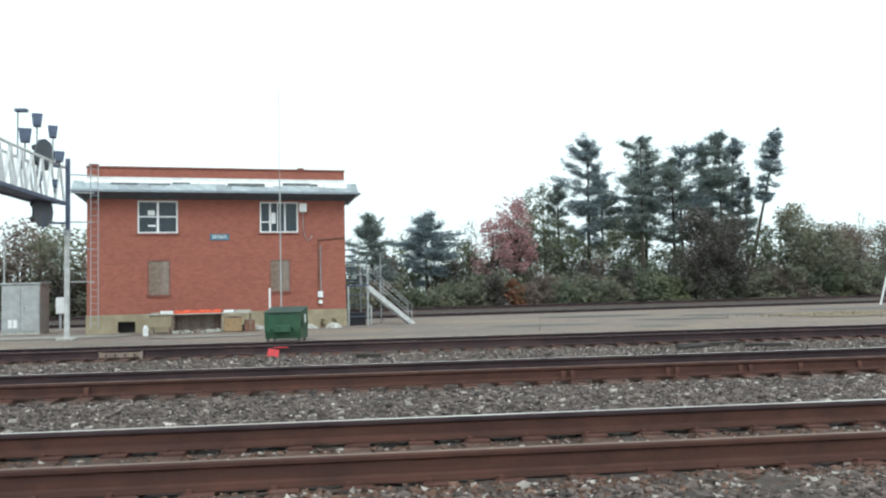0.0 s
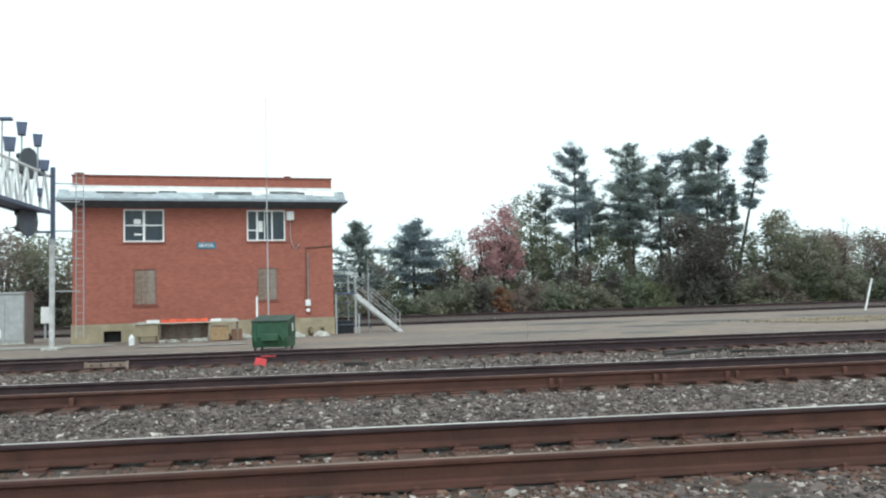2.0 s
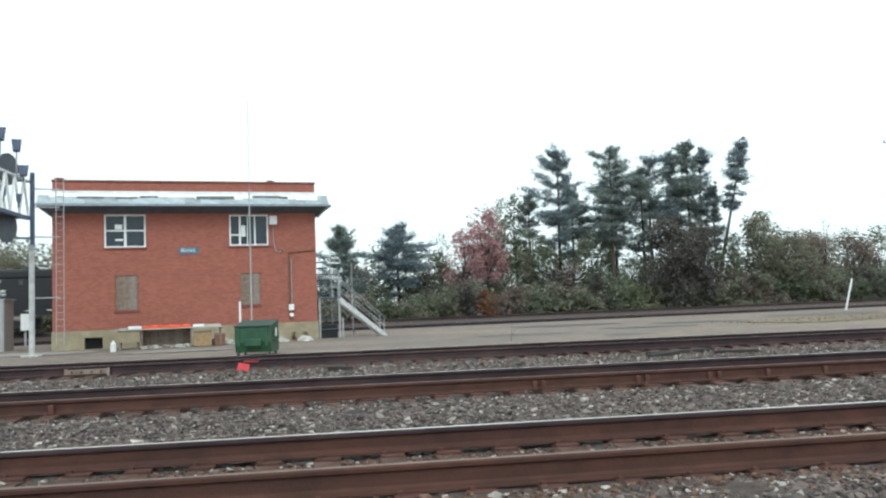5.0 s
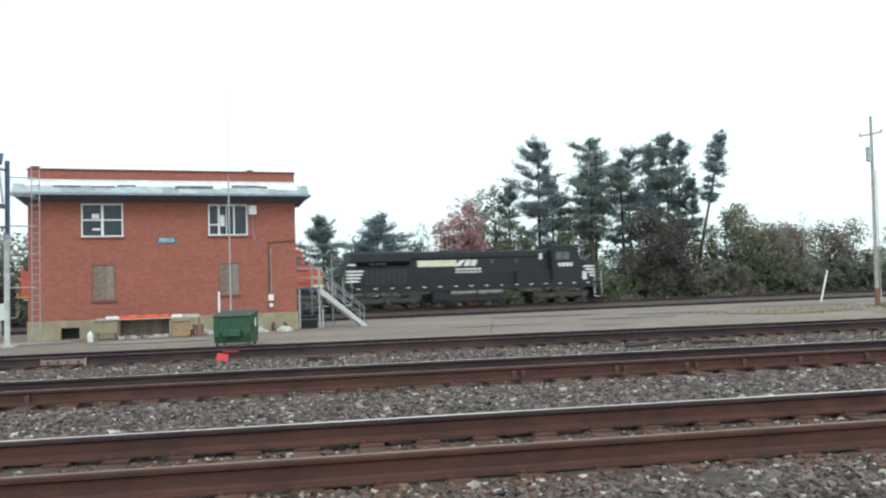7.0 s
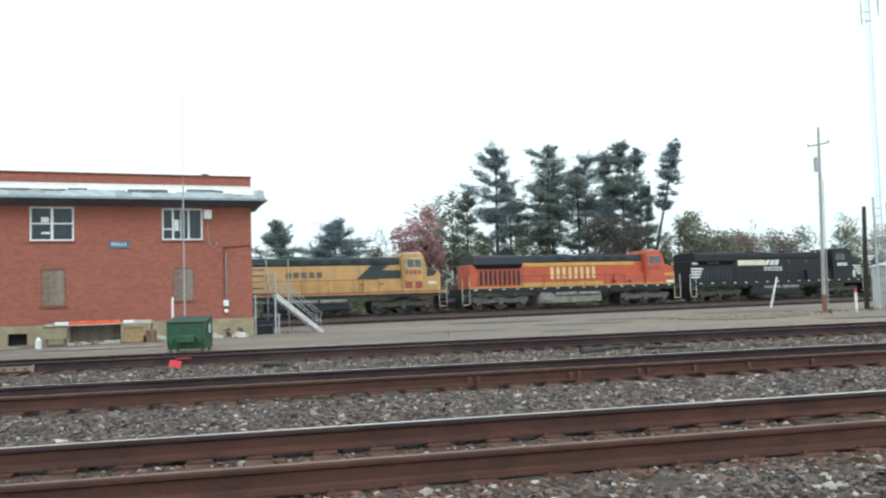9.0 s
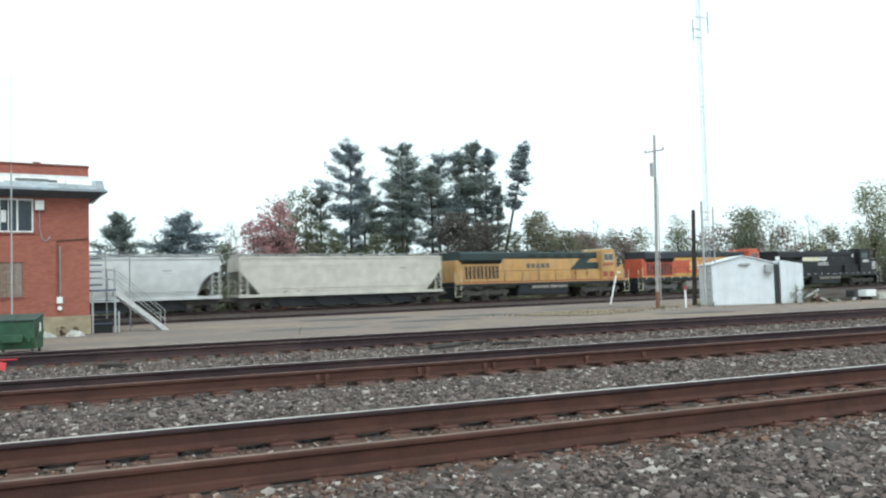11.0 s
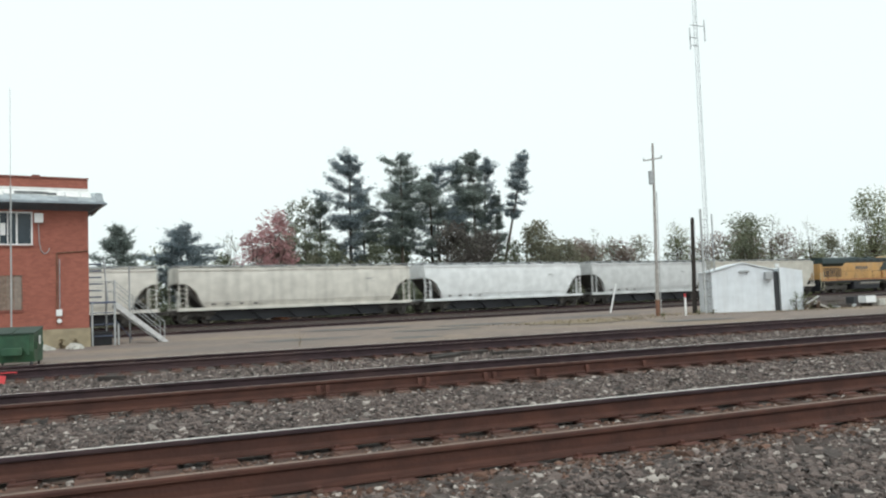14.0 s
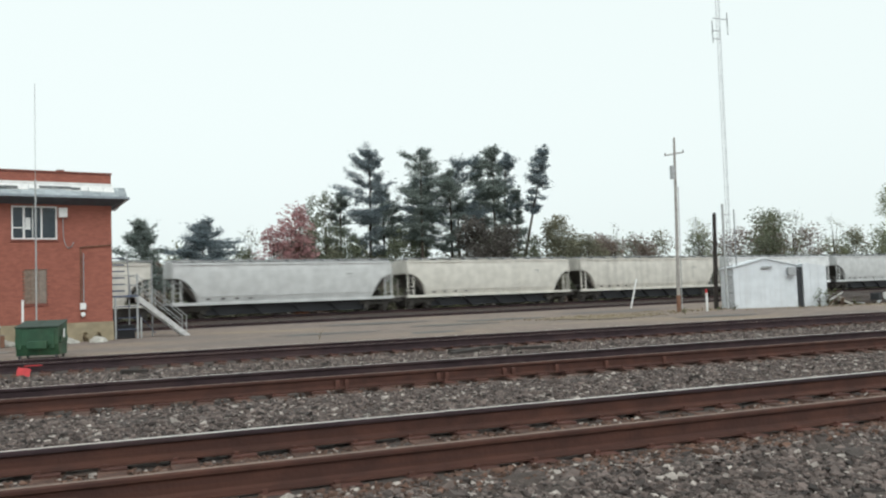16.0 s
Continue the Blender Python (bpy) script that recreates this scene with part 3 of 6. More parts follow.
def stairs():
    """Outside landing beside the end wall, with a flight down to the lot."""
    root = empty("outside_staircase", B_ORIGIN @ pose(BL + 0.06, 0.0, 0), "grey steel outside staircase with railings beside the brick wall", "staircase")
    top = 2.28
    part("landing", boxes((0.0, 1.25, 0.1, 2.6, top - 0.08, top), bevel=0.01), BLUE_GREY, root, "grated steel landing")
    for x, y in ((1.2, 0.15), (1.2, 2.55), (0.1, 2.55), (0.1, 0.15)):
        part("post", boxes((x - 0.045, x + 0.045, y - 0.045, y + 0.045, 0, top + 1.1 if x > 1 else top - 0.085), bevel=0.008), GREY_METAL, root)
    part("second_post", boxes((1.32, 1.40, 0.02, 0.095, 0, 1.1), bevel=0.008), GREY_METAL, root)
    for z in (0.55, 1.05):
        part("rail", rods(((0.0, 0.15, top + z), (1.2, 0.15, top + z)), r=0.02), GREY_METAL, root)
        part("rail", rods(((1.2, 0.15, top + z), (3.75, 0.15, 0.02 + z)), r=0.02), GREY_METAL, root)
        part("rail", rods(((1.2, 1.15, top + z), (3.75, 1.15, 0.02 + z)), r=0.02), GREY_METAL, root)
        part("rail", rods(((1.2, 1.2, top + z), (1.2, 2.55, top + z)), r=0.02), GREY_METAL, root)
    for z in (0.5, 1.1, 1.7):
        part("brace", rods(((0.0, 0.2, z), (1.2, 0.2, z)), r=0.022), BLUE_GREY, root)
    part("brace", rods(((1.4, 1.2, 1.3), (2.3, 1.2, 0.2)), r=0.022), BLUE_GREY, root)
    for y in (0.1, 1.1):
        bm = bmesh.new()
        prism(bm, [(1.25, top), (1.25, top - 0.34), (3.62, 0.0), (3.9, 0.0), (3.9, 0.06)], y, y + 0.06)
        part("stringer", bm, PALE_STEEL, root, "pale galvanised stringer")
        for k in (0, 1):
            xx = 2.1 + k * 1.62
            part("baluster", rods(((xx, y + 0.03, top - (xx - 1.2) * 0.885), (xx, y + 0.03, top - (xx - 1.2) * 0.885 + 1.08)), r=0.02), GREY_METAL, root)
    for k in range(11):
        part("tread", boxes((1.3 + k * 0.222, 1.53 + k * 0.222, 0.17, 1.09, top - 0.2 - k * 0.19, top - 0.165 - k * 0.19)), GALV, root)
    for k in range(6):
        part("slat", boxes((0.0, 1.0, 2.7, 2.74, top + 0.25 + k * 0.36, top + 0.33 + k * 0.36)), BLUE_GREY, root)
    part("tall_post", rods(((0.95, 0.6, top), (0.75, 0.6, top + 2.3)), r=0.035), GALV, root)
    part("tall_post", rods(((2.35, 2.2, 0.0), (2.35, 2.2, 4.2)), r=0.04), GALV, root)
    # Added black block in place of the shade under the landing.
    part("dark_crate", boxes((0.05, 1.1, 0.35, 2.4, 0.0, 0.72), bevel=0.02), DARK, root, "black block that stands in for the shade under the landing")


# ---- the moving train ----
def colour(name, c, rough=0.5, **k):
    return material(name, c, rough, **{**dict(vary=0.2, scale=1.2), **k})


T_BLACK = colour("loco_black_paint", (0.012, 0.013, 0.017), 0.6)
T_ORANGE = colour("loco_orange_paint", (0.5, 0.1, 0.05), 0.5, streak=(0.4, 0.1, 0.04), streak_amount=0.4)
T_YELLOW = colour("loco_yellow_paint", (0.55, 0.315, 0.11), 0.6, streak=(0.3, 0.18, 0.08), streak_amount=0.9, stains=(0.42, 0.3, 0.17), stain_scale=0.9, stain_amount=0.6)
T_GOLD = colour("loco_gold_stripe", (0.6, 0.36, 0.09), 0.5, streak=(0.38, 0.22, 0.07), streak_amount=0.6)
T_LETTER = colour("pale_gold_lettering", (0.72, 0.55, 0.25), 0.5)
T_GREEN = colour("loco_dark_green_paint", (0.02, 0.037, 0.038), 0.5)
T_ROOF = colour("loco_sooty_roof", (0.03, 0.035, 0.045), 0.6)
T_WHITE = colour("loco_white_paint", (0.75, 0.75, 0.7), 0.5)
T_CREAM = colour("loco_cream_paint", (0.7, 0.66, 0.48), 0.5)
T_TRUCK = colour("dusty_truck_steel", (0.075, 0.068, 0.06), 0.8, vary=0.4, scale=3)
T_TRUCK_GREY = colour("grey_truck_paint", (0.14, 0.13, 0.125), 0.8, vary=0.4, scale=3)
T_TANK = colour("grimy_tank", (0.28, 0.26, 0.23), 0.8, vary=0.4, scale=2)
T_STENCIL = colour("faded_stencil_grey", (0.28, 0.28, 0.28), 0.7)
T_RED = colour("dull_red_paint", (0.3, 0.07, 0.045), 0.6)
T_CAB_PINK = colour("pale_orange_cab_roof", (0.62, 0.2, 0.13), 0.5)
T_CABROOF = colour("pale_cab_roof", (0.6, 0.55, 0.4), 0.5)
T_GLASS = glass_material("cab_glass", (0.12, 0.14, 0.15))


def truck(parent, x, wheels, spread, frame_mat, wheel_r):
    t = new("truck")
    t.parent, t.matrix_basis = parent, pose(x, 0, 0)
    half = spread / 2
    for y in (-1.1, 1.02):
        bm = bmesh.new()
        prism(bm, [(-half - 0.55, 0.62), (-half - 0.55, 0.95), (-half, 1.05), (-half * 0.5, 0.82), (0, 1.08), (half * 0.5, 0.82), (half, 1.05), (half + 0.55, 0.95), (half + 0.55, 0.62), (half * 0.55, 0.5), (0, 0.6), (-half * 0.55, 0.5)], y, y + 0.08)
        part("side_frame", bm, frame_mat, t)
    # Dark block for gear and the shade between the wheels; hoppers have it too.
    part("traction_gear", boxes((-half - 0.35, half + 0.35, -0.62, 0.62, 0.3, 1.0), bevel=0.06), T_TRUCK, t)
    for k in range(wheels):
        wx = -half + spread * k / (wheels - 1)
        bm = bmesh.new()
        for y in (-0.78, 0.78):
            rod(bm, (wx, y - 0.065, wheel_r), (wx, y + 0.065, wheel_r), wheel_r, sides=20)
        rod(bm, (wx, -0.95, wheel_r), (wx, 0.95, wheel_r), 0.09)
        part("wheelset", bm, T_TRUCK, t)
        part("axle_box", boxes((wx - 0.2, wx + 0.2, -1.19, -1.11, wheel_r - 0.17, wheel_r + 0.2), bevel=0.03), frame_mat, t)
    return t


def locomotive(label, pitch, body, roof, cab, cab_roof, lower, sill_marks, frame_mat, tank_mat, livery):
    """A wide-cab diesel locomotive. Local: x forward from the rear coupling, y to the far side, z from the rail head."""
    root = empty("locomotive", Matrix(), label, "locomotive", "moving train")
    L = pitch
    r0, r1 = 0.75, L - 0.75
    part("frame", boxes((r0, r1, -1.5, 1.5, 1.32, 1.74), bevel=0.02), T_BLACK, root, "black underframe with walkway")
    part("walkway_edge", boxes((r0, r1, -1.53, -1.503, 1.56, 1.75)), lower, root)
    for k in range(16):
        part("reflector", boxes((1.9 + k * (L - 3.9) / 15 - 0.14, 1.9 + k * (L - 3.9) / 15 + 0.14, -1.545, -1.533, 1.6, 1.68)), T_WHITE if sill_marks else lower, root)
    rear = livery.get("rear", 0.0)
    cab_back, cab_front = livery.get("cab", (4.45, 2.75))
    hood0, hood1 = 1.05 + rear, L - cab_back
    rad1 = 6.2 + rear * 0.5
    part("long_hood", boxes((rad1 - 0.01, hood1, -0.93, 0.93, 1.742, 3.86), bevel=0.03), body, root, "engine hood with doors")
    part("hood_roof", boxes((rad1, hood1 - 0.02, -0.925, 0.925, 3.862, 4.5), bevel=0.14), roof, root, "dark sooty hood roof")
    part("radiator_cab", boxes((hood0, rad1, -1.05, 1.05, 1.742, 3.55), bevel=0.05), body, root)
    bm = bmesh.new()
    prism(bm, [(-1.06, 3.4), (-1.5, 3.75), (-1.5, 4.35), (-1.3, 4.53), (1.3, 4.53), (1.5, 4.35), (1.5, 3.75), (1.06, 3.4)], hood0 + 0.25, rad1 - 0.1, "x")
    part("radiator_wing", bm, roof, root, "overhanging radiator wing")
    part("rear_panel", boxes((hood0 - 0.05, hood0 + 0.5, -1.3, 1.3, 1.742, 3.75), bevel=0.06), body, root)
    for k in range(9):
        x = 2.1 + rear * 0.8 + k * 0.44
        part("grille", boxes((x, x + 0.25, -1.075, -1.052, 2.0, 3.2)), T_BLACK if body != T_BLACK else T_ROOF, root)
    part("grille_top", boxes((1.8 + rear, 6.1 + rear * 0.5, -1.09, -1.053, 3.24, 3.36)), T_RED if body == T_ORANGE else body, root)
    x, k = rad1 + 0.25, 0
    while x < hood1 - 0.7:
        w = 0.72 if k % 4 else 1.0
        part("hood_door", boxes((x, x + w - 0.05, -0.952, -0.934, 1.9, 3.3), bevel=0.006), body, root)
        x, k = x + w, k + 1
    part("inverter_cabinet", boxes((hood1 - 3.2, hood1, -1.25, -0.96, 1.742, 2.75), bevel=0.04), body, root)
    # cab and nose
    c0, c1 = hood1, L - cab_front
    bm = bmesh.new()
    prism(bm, [(c0, 1.742), (c0, 4.6), (c0 + 0.2, 4.74), (c1 - 0.1, 4.74), (c1 + 0.12, 4.55), (c1 + 0.35, 3.62), (c1 + 0.35, 1.742)], -1.5, 1.5)
    part("cab", bm, cab, root, "wide operator cab")
    part("cab_roof", boxes((c0 + 0.1, c1 + 0.02, -1.35, 1.35, 4.72, 4.83), bevel=0.04), cab_roof, root)
    for a, b in ((c0 + 0.4, c0 + 0.95), (c0 + 1.05, c0 + 1.6)):
        part("cab_window", boxes((a, b, -1.515, -1.49, 3.62, 4.28), bevel=0.01), T_GLASS, root, "cab side window")
    part("window_surround", boxes((c0 + 0.32, c0 + 0.38, -1.53, -1.495, 3.55, 4.35), (c0 + 0.38, c0 + 1.66, -1.53, -1.495, 4.3, 4.36), (c0 + 0.38, c0 + 1.66, -1.53, -1.495, 3.54, 3.6)), cab_roof, root)
    bm = bmesh.new()
    prism(bm, [(c1 + 0.352, 1.742), (c1 + 0.352, 3.68), (L - 1.25, 3.38), (L - 1.05, 3.1), (L - 1.05, 1.742)], -1.05, 1.05)
    part("nose", bm, cab, root, "sloping nose")
    part("windshield", boxes((c1 + 0.26, c1 + 0.3, -1.2, 1.2, 3.7, 4.3)), T_GLASS, root)
    for k, y in enumerate((-1.25, 1.25)):
        part("number_board", boxes((c1 - 0.1, c1 + 0.15, y - 0.2, y + 0.2, 4.4, 4.6)), T_BLACK, root)
    # ends: steps, pilot, coupler, railings
    for x0, d in ((r0 - 0.02, 1), (r1 + 0.02, -1)):
        for s in range(4):
            a, b = sorted((x0, x0 + d * 0.62))
            part("step", boxes((a, b, -1.5, -1.15, 0.42 + s * 0.34, 0.47 + s * 0.34)), T_CREAM if s == 0 else T_TRUCK_GREY, root)
        part("pilot", boxes((min(x0, x0 - d * 0.12), max(x0, x0 - d * 0.12), -1.45, 1.45, 0.25, 1.3), bevel=0.02), T_BLACK, root)
        part("coupler", boxes((min(x0 - d * 0.74, x0), max(x0 - d * 0.74, x0), -0.14, 0.14, 0.72, 1.0), bevel=0.04), T_TRUCK, root)
        part("handrail", rods(((x0 - d * 0.02, -1.48, 0.6), (x0 - d * 0.02, -1.48, 2.6)), ((x0 + d * 0.62, -1.48, 0.5), (x0 + d * 0.62, -1.48, 2.75)), r=0.028), livery["rail"], root)
    ends = [((2.2 + k * 2.05, -1.47, 1.75), (2.2 + k * 2.05, -1.47, 2.72)) for k in range(int((hood1 - 2.6) / 2.05) + 1)]
    for e in ends:
        part("stanchion", rods(e, r=0.02, sides=6), livery["post"], root)
    part("walkway_railing", rods(((2.2, -1.47, 2.72), (ends[-1][1][0], -1.47, 2.72)), r=0.018, sides=6), livery["post"], root)
    # fuel tank and air reservoirs
    part("fuel_tank", boxes((7.9, 14.2, -1.3, 1.3, 0.35, 1.1), bevel=0.12), tank_mat, root, "fuel tank between the trucks")
    for a in (9.5, 11.8):
        part("air_reservoir", rods(((a, -1.28, 1.12), (a + 2.1, -1.28, 1.12)), r=0.2, sides=14), T_TANK, root)
    part("side_box", boxes((8.0, 9.2, -1.42, -0.9, 0.6, 1.31), bevel=0.03), tank_mat, root)
    truck(root, 4.35, 3, 4.1, frame_mat, 0.53)
    truck(root, L - 4.35, 3, 4.1, frame_mat, 0.53)
    for name, a, mat in livery["marks"]:
        part(name, boxes(a), mat, root)
    for name, outline, y, mat in livery.get("shapes", ()):
        part(name, prism(bmesh.new(), outline, y - 0.02, y), mat, root)
    part("cab_door_seam", boxes((c0 + 0.12, c0 + 0.15, -1.508, -1.5, 1.95, 4.3), (c0 + 0.27, c0 + 0.3, -1.508, -1.5, 1.95, 4.3)), roof, root)
    for k in range(5):
        x = hood1 - 9.0 + k * 1.6
        part("roof_vent", boxes((x, x + 0.9, -0.93, -0.9, 3.98, 4.3), bevel=0.01), T_BLACK, root)
    part("exhaust", boxes((hood1 - 5.2, hood1 - 4.2, -0.35, 0.35, 4.502, 4.66), bevel=0.03), roof, root)
    part("horn", rods(((hood1 - 1.2, -0.5, 4.5), (hood1 - 1.2, -0.5, 4.85)), r=0.05), livery["rail"], root)
    part("roof_blower", boxes((hood1 - 9.5, hood1 - 7.4, -0.5, 0.5, 4.502, 4.62), bevel=0.03), roof, root)
    return root


def bars(x0, x1, z0, z1, n, y, mat, name="lettering_bar", gap=0.28):
    """Plain upright bars in place of lettering."""
    w = (x1 - x0) / n
    return [(name, (x0 + i * w, x0 + (i + 1 - gap) * w, y - 0.012, y, z0, z1), mat) for i in range(n)]


def hopper(label, pitch, mat, sill, rounded=True):
    """A covered hopper car: curved body, roof walk, open ends with slope sheets, ladders, trucks."""
    root = empty("hopper_car", Matrix(), label, "freight car", "moving train")
    L = pitch
    b0, b1 = 0.75, L - 0.75
    n = 48
    xs = np.linspace(b0, b1, n)
    zs_n = 14
    verts, faces = [], []
    for x in xs:
        e = min(x - b0, b1 - x)
        # open quarter-round at both ends below the roof
        zb = 1.02 if e > 1.75 else 1.02 + 2.05 * math.sqrt(max(0.0, 1 - (e / 1.75) ** 2)) if rounded else max(1.02, 3.05 - e * 1.15)
        ring = []
        for k in range(zs_n):
            z = zb + (4.05 - zb) * k / (zs_n - 1)
            q = (z - 2.7) / 2.2
            y = (1.6 if rounded else 1.53) * (1 - (0.16 if rounded else 0.0) * q * q)
            if z < 1.5:
                y -= (1.5 - z) * (0.25 if rounded else 0.1)
            ring.append((y, z))
        prof = [(-y, z) for y, z in ring] + [(-0.9, 4.28), (0.9, 4.28)] + [(y, z) for y, z in ring[::-1]]
        verts += [(x, y, z) for y, z in prof]
    m = 2 * zs_n + 2
    for i in range(n - 1):
        for k in range(m):
            faces.append((i * m + k, (i + 1) * m + k, (i + 1) * m + (k + 1) % m, i * m + (k + 1) % m))
    faces.append(tuple(range(m)))
    faces.append(tuple((n - 1) * m + k for k in range(m))[::-1])
    mesh_object("car_body", verts, faces, [mat], root, smooth=False)
    # Dark block added under the body, as much for shade as for the sill.
    part("center_sill", boxes((b0 + 0.2, b1 - 0.2, -0.42, 0.42, 0.5, 0.98), bevel=0.03), T_TRUCK, root, "dark block for the centre sill and the shade under the body")
    for k in range(1, 7):
        x = b0 + 1.8 + k * (L - 5.1) / 7
        part("side_rib", boxes((x - 0.02, x + 0.02, -1.56, -1.5, 1.15, 1.5)), mat, root)
    fs = -1.55 if rounded else -1.535
    part("side_seam", boxes((b0 + 0.1, b1 - 0.1, fs - 0.025, fs + 0.03, 3.42, 3.47)), sill, root)
    part("side_seam", boxes((b0 + 1.9, b1 - 1.9, fs - 0.025, fs + 0.03, 1.62, 1.66)), sill, root)
    for y0, y1 in ((-1.58, -1.4), (1.4, 1.58)):
        part("top_chord", boxes((b0, b1, y0, y1, 3.98, 4.12), bevel=0.015), mat, root)
        part("side_sill", boxes((b0 - 0.1, b1 + 0.1, y0, y1, 0.98, 1.2), bevel=0.015), sill, root)
    part("roof_walk", boxes((b0 - 0.15, b1 + 0.15, -1.25, -0.6, 4.36, 4.4), (b0 - 0.15, b1 + 0.15, 0.6, 1.25, 4.36, 4.4)), GALV, root, "grated roof walk")
    for k in range(13):
        x = b0 + 0.2 + k * (L - 1.9) / 12
        part("walk_bracket", boxes((x - 0.03, x + 0.03, -1.3, -0.55, 4.2, 4.358)), GALV, root)
    for k in range(5):
        x = b0 + 1.6 + k * (L - 4.7) / 4
        part("hatch", boxes((x - 0.9, x + 0.9, -0.45, 0.45, 4.283, 4.36), bevel=0.02), mat, root)
    for d, x0 in ((1, b0), (-1, b1)):
        for y in (-1.5, 1.42):
            for xx in (0.06, 0.62):
                x = x0 + d * xx
                part("end_post", boxes((x - 0.05, x + 0.05, y, y + 0.08, 1.0, 3.98 if xx < 0.5 else 3.1)), sill, root)
        for r in range(8):
            part("rung", boxes((min(x0 + d * 0.06, x0 + d * 0.5), max(x0 + d * 0.06, x0 + d * 0.5), -1.53, -1.5, 1.2 + r * 0.36, 1.235 + r * 0.36)), sill, root)
        bm = bmesh.new()
        prism(bm, [(x0 + d * 0.25, 3.0), (x0 + d * 2.0, 1.0), (x0 + d * 2.3, 1.0), (x0 + d * 2.3, 1.3), (x0 + d * 0.35, 3.3)], -1.25, 1.25)
        part("slope_sheet", bm, T_TRUCK, root, "dark end slope sheet")
        part("end_platform", boxes((min(x0, x0 + d * 2.0), max(x0, x0 + d * 2.0), -1.35, 1.35, 0.95, 1.05)), T_TRUCK, root)
        part("coupler", boxes((min(x0 - d * 0.74, x0), max(x0 - d * 0.74, x0), -0.14, 0.14, 0.72, 1.0), bevel=0.03), T_TRUCK, root)
        part("air_tank", rods(((x0 + d * 0.75, -0.7, 1.5), (x0 + d * 1.15, 0.5, 1.5)), r=0.22, sides=12), T_TRUCK, root)
    # Near-black outlets and underframe carry the shade under the car in their colour.
    k = 4 if L < 20.5 else 5
    w = (L - 6.6) / k
    for i in range(k):
        x = 3.3 + i * w
        bm = bmesh.new()
        prism(bm, [(x + 0.05, 1.02), (x + w - 0.05, 1.02), (x + w * 0.66, 0.16), (x + w * 0.34, 0.16)], -1.1, 1.1)
        part("hopper_outlet", bm, T_BLACK, root)
    # Solid filler block, which also closes the view through below the car.
    part("underframe", boxes((3.1, L - 3.1, -0.95, 0.95, 0.2, 1.0)), T_BLACK, root, "near-black block for the underframe and the shade between the outlets")
    part("centre_sill", boxes((0.4, L - 0.4, -0.3, 0.3, 0.7, 1.0)), T_TRUCK, root)
    truck(root, 2.15, 2, 1.75, T_TRUCK, 0.46)
    truck(root, L - 2.15, 2, 1.75, T_TRUCK, 0.46)
    f = -1.585 if rounded else -1.545
    for j in range(3 if rounded else 1):
        part("lettering_bar", boxes((L - 5.0, L - 4.4 + 0.15 * (j % 2), f - 0.012, f, 3.1 - j * 0.24, 3.19 - j * 0.24)), T_STENCIL, root)
    for j in range(4):
        part("lettering_bar", boxes((3.2 + j * 1.1, 3.5 + j * 1.1, -1.52, -1.5, 1.35, 1.5)), T_TRUCK_GREY, root)
    return root


CARS = []            # (thing, distance of its rear end behind the train's front)


